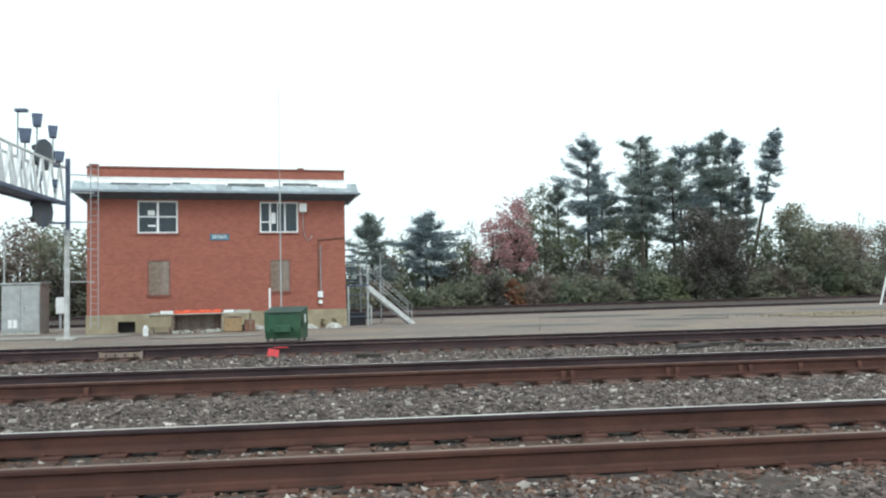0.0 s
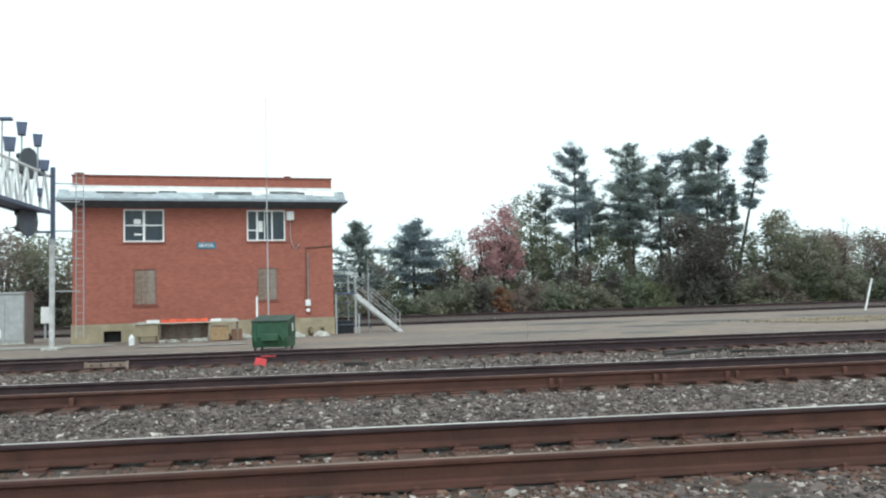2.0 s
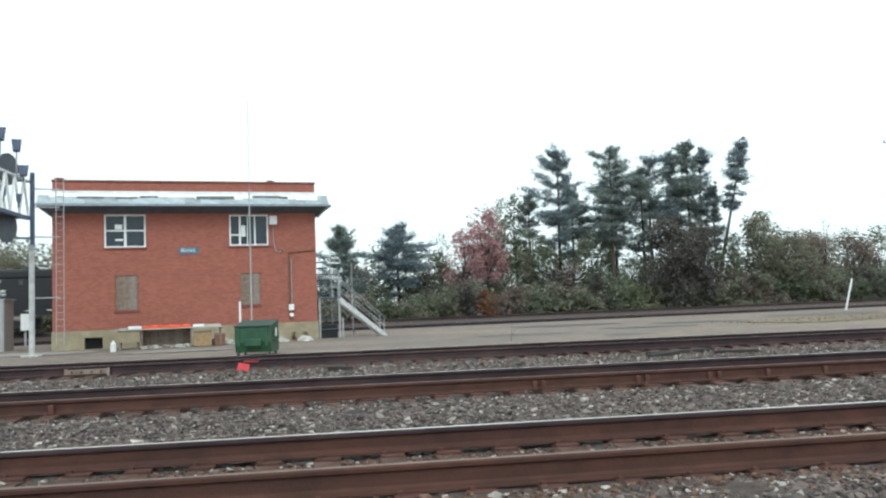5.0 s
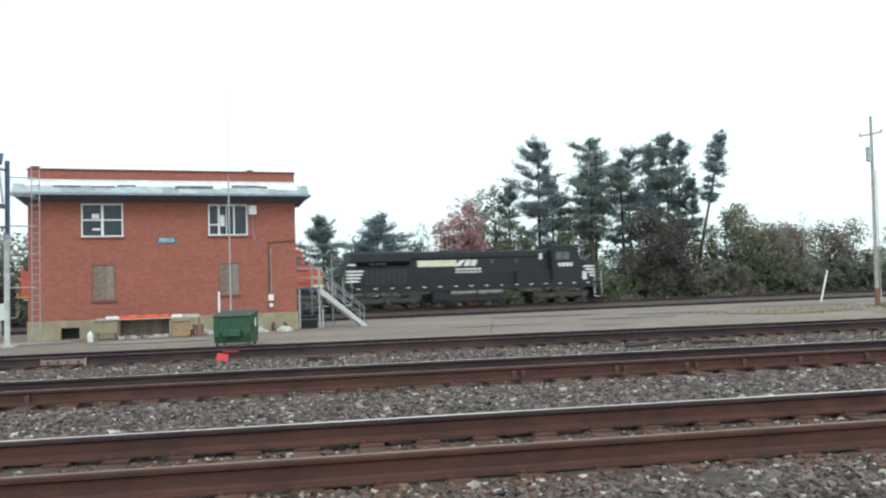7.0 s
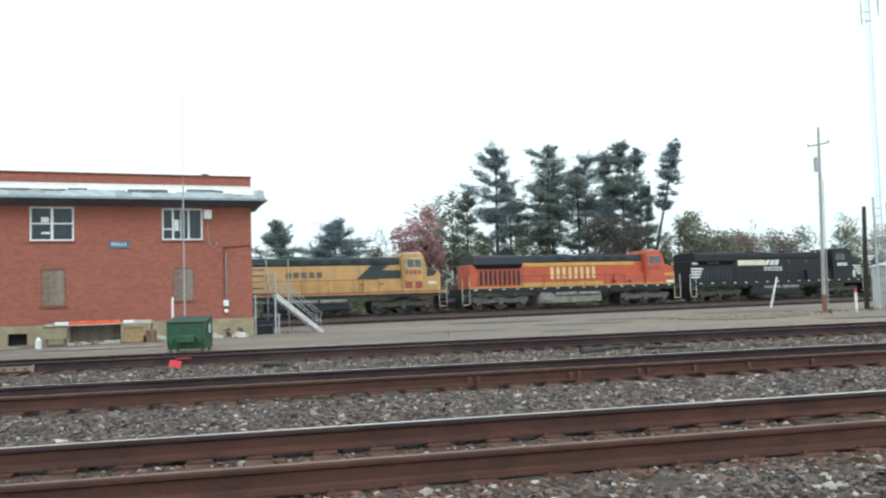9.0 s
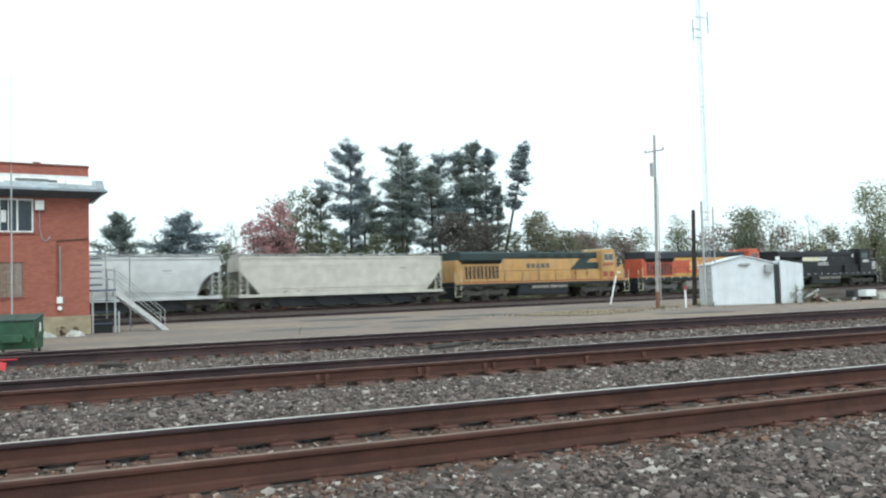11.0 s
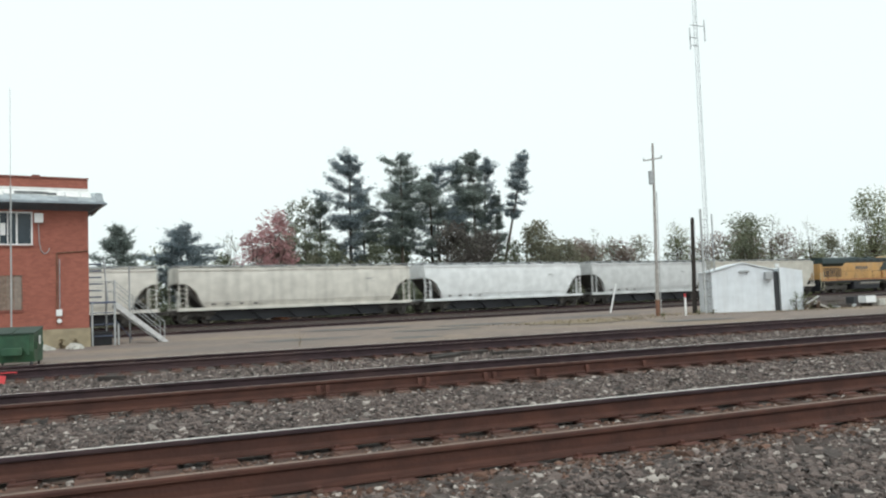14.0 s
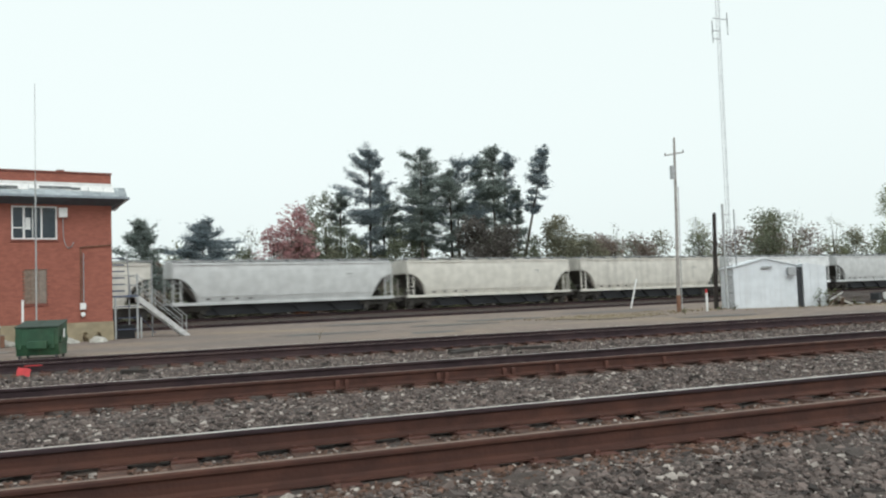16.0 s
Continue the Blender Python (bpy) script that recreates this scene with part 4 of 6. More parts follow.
def train():
    spec = {}
    L = 23.8
    marks = [("logo_panel", (6.85, 10.2, -0.965, -0.953, 3.28, 3.78), T_CREAM)]
    marks += bars(10.1, 12.4, 2.95, 3.1, 6, -0.953, T_WHITE) + bars(10.1, 12.4, 2.7, 2.85, 7, -0.953, T_WHITE)
    marks += [("end_stripe", (0.98, 2.35 - j * 0.12, -1.325, -1.302, 2.95 - j * 0.26, 3.1 - j * 0.26), T_WHITE) for j in range(4)]
    marks += [("end_stripe", (L - 2.1 + j * 0.18, L - 1.06, -1.075, -1.053, 2.95 - j * 0.26, 3.1 - j * 0.26), T_WHITE) for j in range(4)]
    marks += bars(19.1, 20.5, 3.05, 3.36, 4, -1.502, T_WHITE) + [("placard", (21.55, 21.95, -1.075, -1.053, 1.9, 2.6), T_WHITE), ("placard", (1.15, 1.75, -1.325, -1.302, 3.45, 3.62), T_WHITE)]
    marks += bars(2.8, 4.2, 3.5, 3.6, 3, -1.53, T_TRUCK_GREY) + [("vent_mark", (x, x + 0.16, -0.965, -0.953, 3.45, 3.75), T_TRUCK_GREY) for x in (13.2, 15.4)]
    marks += [("window_mark", (17.6, 17.85, -0.965, -0.953, 3.7, 4.2), T_WHITE)]
    shapes = [("logo_mark", [(10.05, 3.28), (10.5, 3.28), (10.95, 3.78), (10.5, 3.78)], -0.953, T_WHITE), ("logo_mark", [(10.75, 3.28), (11.3, 3.28), (11.45, 3.78), (11.05, 3.78)], -0.953, T_WHITE), ("logo_mark", [(11.4, 3.28), (11.8, 3.28), (12.0, 3.78), (11.55, 3.78)], -0.953, T_WHITE)]
    CARS.append((locomotive("black diesel locomotive with white end stripes and white side panel", L, T_BLACK, T_BLACK, T_BLACK, T_BLACK, T_BLACK, True, T_TRUCK, T_BLACK, dict(rail=T_WHITE, post=T_BLACK, marks=marks, shapes=shapes, cab=(5.3, 3.0))), 22.6))
    L = 23.3
    marks = [("gold_band", (6.5, L - 5.35, -0.965, -0.935, 3.56, 3.85), T_GOLD), ("gold_stripe", (1.3, L - 1.3, -1.545, -1.5, 1.76, 1.86), T_GOLD), ("gold_stripe", (6.3, L - 8.6, -0.965, -0.935, 1.9, 2.14), T_GOLD)]
    marks += bars(9.3, 14.1, 2.42, 3.44, 8, -0.966, T_LETTER, gap=0.48) + bars(L - 4.3, L - 2.9, 3.06, 3.36, 4, -1.502, T_RED)
    marks += [("headlamp_panel", (L - 2.1, L - 1.04, -1.075, -1.052, 2.5, 2.75), T_GOLD), ("number_placard", (L - 1.9, L - 1.04, -1.08, -1.053, 1.85, 2.1), T_WHITE)]
    marks += [("vent_mark", (x, x + 0.4, -1.262, -1.252, 2.0, 2.16), T_BLACK) for x in (L - 7.9, L - 6.3)]
    CARS.append((locomotive("orange and gold diesel locomotive with dark roof", L, T_ORANGE, T_ROOF, T_ORANGE, T_CAB_PINK, T_BLACK, True, T_TRUCK_GREY, T_TANK, dict(rail=T_CREAM, post=T_BLACK, marks=marks, rear=0.5)), 45.65))
    L = 23.0
    bmk = bars(9.3, 12.3, 2.95, 3.4, 5, -0.966, T_TRUCK_GREY, gap=0.3) + bars(L - 4.2, L - 2.8, 3.08, 3.38, 4, -1.502, T_RED)
    bmk += [("red_sill_stripe", (1.2, L - 1.2, -1.55, -1.53, 1.66, 1.75), T_RED), ("placard", (L - 2.1, L - 1.4, -1.08, -1.053, 2.25, 2.5), T_CREAM), ("cab_panel", (L - 4.25, L - 3.65, -1.52, -1.502, 1.95, 2.5), T_RED), ("cab_panel", (L - 3.4, L - 2.8, -1.52, -1.502, 1.95, 2.5), T_RED)]
    bmk += [("vent_mark", (x, x + 0.4, -1.262, -1.252, 2.3, 2.42), T_RED) for x in (L - 8.0, L - 6.4)]
    shapes = [("green_panel", [(14.85, 2.78), (18.53, 2.78), (18.53, 3.45), (17.0, 3.45), (17.6, 3.85), (16.1, 3.85)], -0.955, T_GREEN), ("green_nose_panel", [(L - 2.38, 2.85), (L - 2.38, 3.66), (L - 1.3, 3.34), (L - 1.6, 2.95)], -1.053, T_GREEN)]
    CARS.append((locomotive("faded yellow diesel locomotive with dark green roof", L, T_YELLOW, T_GREEN, T_YELLOW, T_CABROOF, T_YELLOW, False, T_TRUCK, T_BLACK, dict(rail=T_CREAM, post=T_BLACK, marks=bmk, shapes=shapes)), 68.65))
    tan = colour("tan_hopper_paint", (0.56, 0.53, 0.465), 0.6, streak=(0.42, 0.39, 0.34), streak_amount=0.25)
    grey = colour("pale_grey_hopper_paint", (0.58, 0.585, 0.58), 0.55, streak=(0.42, 0.42, 0.41), streak_amount=0.22)
    white = colour("white_hopper_paint", (0.75, 0.76, 0.76), 0.5, streak=(0.56, 0.57, 0.57), streak_amount=0.3)
    dirty = colour("dirty_grey_hopper_paint", (0.64, 0.61, 0.55), 0.6, streak=(0.22, 0.21, 0.19), streak_amount=0.45)
    cream = colour("cream_hopper_paint", (0.66, 0.63, 0.57), 0.6, streak=(0.42, 0.4, 0.34), streak_amount=0.25)
    rows = [(88.55, 19.9, tan, tan, False, "tan covered hopper car with angled ends"), (107.3, 18.75, grey, grey, True, "pale grey covered hopper car with curved sides"),
            (127.0, 19.7, white, white, True, "white covered hopper car with curved sides"), (148.3, 21.3, dirty, cream, True, "grey covered hopper car with dark streaks"),
            (167.6, 19.3, cream, cream, True, "cream-grey covered hopper car with dirt streaks"), (187.2, 19.6, grey, grey, True, "pale grey covered hopper car with curved sides"),
            (206.8, 19.6, cream, cream, True, "cream-grey covered hopper car with dirt streaks"), (226.4, 19.6, grey, grey, True, "pale grey covered hopper car with curved sides")]
    for back, L, mat, sill, rounded, label in rows:
        CARS.append((hopper(label, L, mat, sill, rounded), back))


TRAIN_BASE = (0.0, 63.95)


def train_pose(s):
    c, q = math.cos(radians(SKEW)), math.sin(radians(SKEW))
    return pose(TRAIN_BASE[0] + s * c, TRAIN_BASE[1] + s * q, HEAD, 0, 0, SKEW)


def motions():
    for car, back in CARS:
        walk(car, [(t, train_pose(79.06 + 18.3 * (t - 10) + 0.015 * (t - 10) ** 2 - back)) for t in range(0, 17, 2)])


# ---- trees ----
BARK = material("grey_brown_bark", (0.09, 0.07, 0.055), 0.95, vary=0.4, scale=4, bump=0.5, bump_scale=10)
# Leaf colours are lifted, and the pines blued, to stand in for haze.
PINE_LEAF = leaf_material("pine_needles", (0.28, 0.315, 0.285), (0.195, 0.23, 0.22))
PINE_HAZE = leaf_material("haze_blue_pine_needles", (0.28, 0.32, 0.34), (0.195, 0.24, 0.265))
OLIVE = leaf_material("olive_leaves", (0.29, 0.275, 0.195), (0.21, 0.21, 0.16))
GREEN = leaf_material("green_leaves", (0.24, 0.255, 0.175), (0.175, 0.195, 0.138))
RED = leaf_material("red_maple_leaves", (0.54, 0.315, 0.32), (0.42, 0.255, 0.255))
BROWN = leaf_material("brown_autumn_leaves", (0.29, 0.225, 0.19), (0.21, 0.17, 0.15))
PALE = leaf_material("pale_yellow_green_leaves", (0.3, 0.31, 0.18), (0.19, 0.21, 0.13))
RUSSET = leaf_material("orange_brown_leaves", (0.34, 0.17, 0.1), (0.24, 0.12, 0.08))
DUSK = leaf_material("dark_brown_leaves", (0.17, 0.15, 0.135), (0.12, 0.11, 0.1))


def leaves(points, size, flat=0.5, narrow=1.0):
    """Small bent leaf clumps at the points: verts and faces."""
    k = len(points)
    a, t = rng.uniform(0, 2 * np.pi, k), rng.normal(0, flat, k)
    s = size * rng.uniform(0.5, 1.4, k)
    ux = np.stack([np.cos(a), np.sin(a), rng.normal(0, 0.35, k)], -1) * s[:, None]
    vy = np.stack([-np.sin(a) * np.cos(t), np.cos(a) * np.cos(t), np.sin(t)], -1) * (s * narrow * rng.uniform(0.4, 0.8, k))[:, None]
    up = np.array([0, 0, 1.0]) * (s * 0.25)[:, None]
    v = np.stack([points - ux, points - vy * 0.8 + up, points + ux, points + vy], 1)
    return v.reshape(-1, 3), (np.array([[0, 1, 2, 3]]) + 4 * np.arange(k)[:, None])


def tube(path, r0, r1, sides=6):
    verts, faces = [], []
    n = len(path)
    for i, p in enumerate(path):
        r = r0 + (r1 - r0) * i / (n - 1)
        for k in range(sides):
            q = 2 * math.pi * k / sides
            verts.append((p[0] + r * math.cos(q), p[1] + r * math.sin(q), p[2]))
    for i in range(n - 1):
        for k in range(sides):
            faces.append((i * sides + k, i * sides + (k + 1) % sides, (i + 1) * sides + (k + 1) % sides, (i + 1) * sides + k))
    return verts, faces


def joined(chunks):
    verts, faces = [], []
    for v, f in chunks:
        o = len(verts)
        verts += [tuple(p) for p in v]
        faces += [tuple(i + o for i in q) for q in f]
    return verts, faces


def ball(k, r):
    """Points spread through a ball, thinner at its middle."""
    d = rng.normal(0, 1, (k, 3))
    d /= np.linalg.norm(d, axis=1)[:, None] + 1e-9
    return d * (r * rng.uniform(0.15, 1.0, k) ** 0.5)[:, None]


def pine(x, y, h, spread, mat, label, lean=0.0, bare=0.4, density=1.0, layers=15, point=0.8, droop=0.0):
    """A tall pine: bare lower trunk, tiers of boughs with flat ragged sprays of needles, closing up towards the top."""
    root = empty("pine_tree", pose(x, y, 0), label, "tree", "trees behind the tracks")
    bend = rng.normal(0, 0.2, 3)

    def mid(z):
        f = z / h
        return np.array([lean * f + bend[0] * math.sin(f * 3), bend[1] * f, z])
    wood, crown = [tube([mid(z) for z in np.linspace(0, h * 0.98, 12)], 0.2 + h * 0.005, 0.03)], []
    heavy, z = rng.uniform(0, 2 * math.pi), h * bare
    step = h * (1 - bare) / layers
    while z < h * 0.97:
        fz = (z - h * bare) / (h * (1 - bare))
        reach = 1.12 * spread * min(1.0, 0.1 + 1.2 * (1 - fz) ** point) * min(1.0, 0.5 + fz * 1.5) * rng.uniform(0.7, 1.15)
        for b in range(int(rng.integers(3, 7))):
            a = rng.uniform(0, 2 * math.pi)
            r = max(0.3, reach * rng.uniform(0.5, 1.1) * (1 + 0.25 * math.cos(a - heavy)))
            c = mid(min(h * 0.96, z + rng.normal(0, 0.1)))
            rise = rng.uniform(-0.06, 0.3) - droop + 0.6 * fz * fz
            out = np.array([math.cos(a), math.sin(a), 0.0])
            side = np.array([-math.sin(a), math.cos(a), 0.0])
            tip = c + out * r + np.array([0, 0, min(r * rise, h - c[2])])
            wood.append(tube([c, (c + tip) / 2 + np.array([0, 0, -0.05 * r]), tip], 0.05, 0.012, 4))
            # bunches of needles along the bough, broken by gaps
            for q in range(max(2, int(1.9 * r + 1))):
                t0 = rng.uniform(0.3, 1.0)
                n = int(rng.uniform(40, 80) * density)
                t = t0 + rng.normal(0, 0.38 / (1 + r), n)
                w = rng.normal(0, 0.1 + 0.16 * r, n) + rng.normal(0, 0.12 * r)
                p = c + (tip - c) * t[:, None] + side * w[:, None]
                p[:, 2] += np.abs(rng.normal(0, 0.24, n)) - 0.12 + 0.14 * r * (t - 0.6) ** 2 + rng.normal(0, 0.16)
                crown.append(leaves(p, 0.19, 0.5, 0.32))
        z += step * rng.uniform(0.6, 1.3) * (1.25 - 0.55 * fz)
    for k in range(6):
        q = mid(h * (0.9 + 0.018 * k)) + rng.normal(0, 0.18, 3)
        crown.append(leaves(q + ball(int(46 * density), 0.5 - 0.06 * k) * np.array([1, 1, 1.1]), 0.17, 0.9, 0.32))
    v, f = joined(wood)
    mesh_object("trunk", v, f, [BARK], root)
    v, f = joined(crown)
    mesh_object("crown", v, f, [mat], root)


def broadleaf(x, y, h, spread, mat, label, base=0.15, clumps=26, density=60, size=0.3, bare=False, category="tree", name="deciduous_tree"):
    """A tree or bush with forking limbs and clumps of leaves at their ends."""
    root = empty(name, pose(x, y, 0), label, category, "trees behind the tracks")
    wood, crown = [], []
    fork = h * (base + 0.12)
    wood.append(tube([(0, 0, 0), (rng.normal(0, 0.1), 0, fork * 0.6), (rng.normal(0, 0.15), 0, fork)], 0.05 + h * 0.014, 0.03 + h * 0.006))
    for k in range(clumps):
        u = (k + rng.uniform(0, 1)) / clumps
        z = h * (base + (1 - base) * (0.04 + 0.86 * u))
        r = spread * math.sqrt(max(0.02, 1 - ((u - 0.36) / 0.66) ** 2)) * rng.uniform(0.1, 1.0) ** 0.6
        a = rng.uniform(0, 2 * math.pi)
        tip = np.array([math.cos(a) * r * 0.85, math.sin(a) * r * 0.85, z])
        start = np.array([0, 0, min(fork, z * 0.7)])
        wood.append(tube([start, (start + tip) / 2 + rng.normal(0, 0.05 * spread, 3), tip], 0.02 + h * 0.003, 0.01, 4))
        if bare:
            for q in range(5):
                wood.append(tube([tip, tip + rng.normal(0, 0.16, 3) * spread + np.array([0, 0, 0.5])], 0.02, 0.006, 3))
        cs = spread * rng.uniform(0.3, 0.62)
        cl = ball(max(4, int(density * 1.75 * rng.uniform(0.6, 1.3))), cs) * np.array([1, 1, 0.8])
        crown.append(leaves(tip + cl, size * 0.58, 0.9))
    v, f = joined(wood)
    mesh_object("trunk", v, f, [BARK], root)
    v, f = joined(crown)
    mesh_object("crown", v, f, [mat], root)


def woods():
    dark = "dark green pine with bare lower trunk behind the tracks"
    pine(26.7, 92, 19.1, 3.7, PINE_HAZE, dark, 0.2, 0.36, layers=16, point=0.7)
    pine(29.4, 97, 15.4, 3.0, PINE_LEAF, dark, 0.2, 0.4, layers=11)
    pine(32.5, 90, 19.2, 2.8, PINE_LEAF, dark, 0.2, 0.42, point=0.5)
    pine(35.0, 96, 16.6, 3.2, PINE_HAZE, dark, 0.1, 0.4, layers=11, point=0.5)
    pine(39.6, 95, 18.6, 3.5, PINE_HAZE, dark, 0.1, 0.42, layers=12, point=0.45)
    pine(37.2, 93, 16.9, 3.0, PINE_LEAF, dark, 0.0, 0.42, layers=11)
    pine(43.2, 98, 20.0, 2.2, PINE_LEAF, "slender dark pine with a pointed top", 0.2, 0.45)
    pine(44.1, 94, 20.7, 2.5, PINE_LEAF, dark, 0.2, 0.4, point=0.55)
    pine(47.0, 97, 20.6, 2.1, PINE_HAZE, dark, 0.3, 0.4, point=0.6)
    pine(48.0, 96, 15.6, 1.8, PINE_LEAF, dark, 0.3, 0.36, layers=11)
    pine(24.2, 96, 14.6, 2.6, PINE_LEAF, dark, 0.1, 0.4, layers=11)
    pine(46.0, 93, 20.8, 2.0, PINE_HAZE, "tall leaning pine with a narrow crown", 5.0, 0.58, layers=13, point=0.6)
    pine(1.2, 82, 9.4, 3.0, PINE_LEAF, "small dark conifer behind the staircase", 0.0, 0.12, layers=14, point=0.8)
    pine(7.4, 84, 9.7, 4.3, PINE_HAZE, "broad dark pine with flat tiers", -0.1, 0.3, density=1.5, layers=12, point=0.85, droop=0.22)
    broadleaf(16.9, 86, 12.3, 2.2, RED, "red maple in autumn colour", 0.3, 44, 48, 0.27)
    broadleaf(14.4, 85, 9.8, 2.3, RED, "lower red maple in autumn colour", 0.3, 38, 36, 0.27)
    broadleaf(12.6, 90, 10.0, 2.4, PALE, "thin nearly bare tree beside the maple", 0.3, 24, 6, 0.2, True)
    broadleaf(22.5, 96, 15.6, 1.7, GREEN, "thin grey-green poplar beside the pines", 0.3, 26, 30, 0.25, True)
    broadleaf(20.5, 95, 14.6, 1.6, GREEN, "thin grey-green poplar beside the pines", 0.3, 24, 30, 0.25, True)
    broadleaf(19.6, 93, 11.8, 2.6, GREEN, "thin green tree with gaps", 0.3, 26, 40, 0.27)
    broadleaf(23.0, 92, 10.4, 2.8, GREEN, "thin green tree with gaps", 0.3, 26, 40, 0.27)
    broadleaf(37.0, 84, 10.5, 3.4, DUSK, "dense dark brown tree under the pines", 0.1, 46, 80)
    broadleaf(40.6, 86, 9.8, 3.0, DUSK, "dense dark brown tree under the pines", 0.1, 40, 80)
    broadleaf(50.6, 90, 11.7, 2.9, OLIVE, "olive green autumn tree beyond the tracks", 0.1, 46, 75)
    broadleaf(54.6, 90, 9.0, 3.4, OLIVE, "olive green autumn tree beyond the tracks", 0.1, 44, 75)
    broadleaf(58.6, 93, 8.7, 3.0, BROWN, "olive green autumn tree beyond the tracks", 0.1, 36, 70)
    broadleaf(15.6, 80.6, 3.0, 1.4, RUSSET, "orange-brown autumn bush on the far side of the tracks", 0.0, 20, 50, 0.25, category="bush", name="bush")
    broadleaf(62.0, 97, 9.4, 3.6, BROWN, "brown autumn tree beyond the tracks", 0.15, 36, 55)
    broadleaf(67.0, 96, 9.3, 3.2, BROWN, "brown autumn tree beyond the tracks", 0.15, 36, 50)
    broadleaf(60.1, 92, 10.8, 1.6, PALE, "nearly bare thin tree beyond the tracks", 0.3, 14, 4, 0.2, True)
    broadleaf(5.0, 95, 8.4, 2.4, PALE, "pale thin autumn tree", 0.3, 22, 30, 0.25, True)
    broadleaf(3.0, 88, 6.2, 2.4, BROWN, "brown autumn tree beyond the tracks", 0.15, 26, 50)
    broadleaf(76.4, 95, 11.8, 2.4, PALE, "thin pale tree with bare branches", 0.3, 26, 22, 0.22, True)
    broadleaf(86.0, 92, 12.8, 4.2, GREEN, "dark olive green tree beyond the tracks", 0.1, 50, 70)
    broadleaf(92.0, 98, 12.4, 4.0, BROWN, "pinkish brown autumn tree", 0.15, 40, 45)
    broadleaf(97.5, 99, 13.2, 3.2, PALE, "thin bare pale tree beyond the tracks", 0.3, 30, 14, 0.22, True)
    broadleaf(102.6, 96, 12.3, 2.4, PALE, "thin bare pale tree beyond the tracks", 0.3, 22, 12, 0.22, True)
    broadleaf(106.8, 88, 16.4, 3.6, PALE, "tall yellow-green tree beyond the shed", 0.2, 44, 60)
    broadleaf(110.5, 84, 11.8, 4.4, OLIVE, "olive green autumn tree beyond the tracks", 0.1, 46, 70)
    broadleaf(116.0, 90, 13.0, 4.6, GREEN, "dense green tree beyond the tracks", 0.1, 46, 70)
    for x, y, h, s, m in ((-29.5, 75, 9.0, 3.6, BROWN), (-24.6, 80, 9.4, 3.4, PALE), (-36.0, 78, 9.0, 4.0, OLIVE), (-20.5, 82, 9.0, 3.0, OLIVE), (-43, 76, 10, 4, OLIVE), (-15, 80, 8.2, 3.2, GREEN), (-9, 82, 7.5, 3.2, OLIVE), (-33, 73, 8.4, 3.2, BROWN), (-26.8, 76, 8.4, 3.2, OLIVE), (-22.6, 77, 8.6, 3.0, BROWN), (-39, 74, 8.8, 3.4, GREEN), (-30, 82, 9.6, 3.6, GREEN)):
        broadleaf(x, y, h, s, m, "olive autumn tree beyond the building", 0.08, 40, 40)
    x = 63.0
    while x < 132:
        broadleaf(x, 97 + rng.uniform(-3, 3) + 0.08 * (x - 63), rng.uniform(8.6, 11.4), rng.uniform(2.6, 3.6), [OLIVE, BROWN, GREEN, PALE][int(rng.choice(4, p=[0.35, 0.3, 0.2, 0.15]))], "autumn tree in the far row beyond the tracks", 0.05, 34, 50, 0.28)
        x += rng.uniform(3.6, 5.2)
    # understorey along the far side of the tracks
    kinds = [(GREEN, "green bush"), (OLIVE, "olive bush"), (BROWN, "brown autumn bush"), (PALE, "pale green bush"), (DUSK, "dark bare bush")]
    for row, (dy, step, lo, hi) in enumerate(((0.0, 1.9, 2.2, 4.6), (4.0, 2.4, 3.6, 6.6))):
        x = -46.0
        while x < 134:
            y = 78.5 + 0.17 * x + dy + rng.uniform(-1.0, 1.5)
            k = int(rng.choice(5, p=[0.38, 0.28, 0.16, 0.06, 0.12]))
            if 26 < x < 46 and rng.uniform() < 0.35:
                k = 4
            hh = rng.uniform(lo, hi) * (1.0 if x > 8 or x < -14 else 0.75)
            broadleaf(x, y, hh, rng.uniform(1.5, 2.4), kinds[k][0], kinds[k][1] + " on the far side of the tracks", -0.12, 20, 55, 0.27, category="bush", name="bush")
            x += step * rng.uniform(0.7, 1.3)
    x = 9.5
    while x < 56:
        broadleaf(x, 88 + 0.1 * x + rng.uniform(-2, 3), rng.uniform(7.0, 10.2) * (0.8 if x < 15 else 1.0), rng.uniform(2.2, 3.2), [GREEN, OLIVE, GREEN][int(rng.integers(3))], "green tree under the pines", 0.05, 26, 60, 0.28)
        x += rng.uniform(1.9, 2.8)


# ---- things on the lot and beside the tracks ----
DUMP_GREEN = material("dumpster_green_paint", (0.02, 0.078, 0.038), 0.55, vary=0.3, scale=3, stains=(0.05, 0.1, 0.05), stain_scale=1.5, streak=(0.1, 0.09, 0.05), streak_amount=0.35)
LID = material("dark_plastic_lid", (0.025, 0.05, 0.035), 0.6, vary=0.3)
RED_PAINT = material("bright_red_paint", (0.55, 0.035, 0.04), 0.6, vary=0.2, scale=10)
ORANGE_TARP = material("orange_red_tarp", (0.8, 0.12, 0.05), 0.6, vary=0.25, scale=5)
TANWOOD = material("tan_chipboard", (0.36, 0.24, 0.13), 0.85, vary=0.3, scale=5)
PALE_STONE = material("pale_concrete", (0.5, 0.48, 0.43), 0.9, vary=0.3, scale=5)
POLE_WOOD = material("grey_pole_wood", (0.4, 0.375, 0.35), 0.9, vary=0.35, scale=4, streak=(0.25, 0.22, 0.2), streak_amount=0.5)
DARK_WOOD = material("dark_creosote_wood", (0.04, 0.032, 0.028), 0.95, vary=0.4, scale=4)
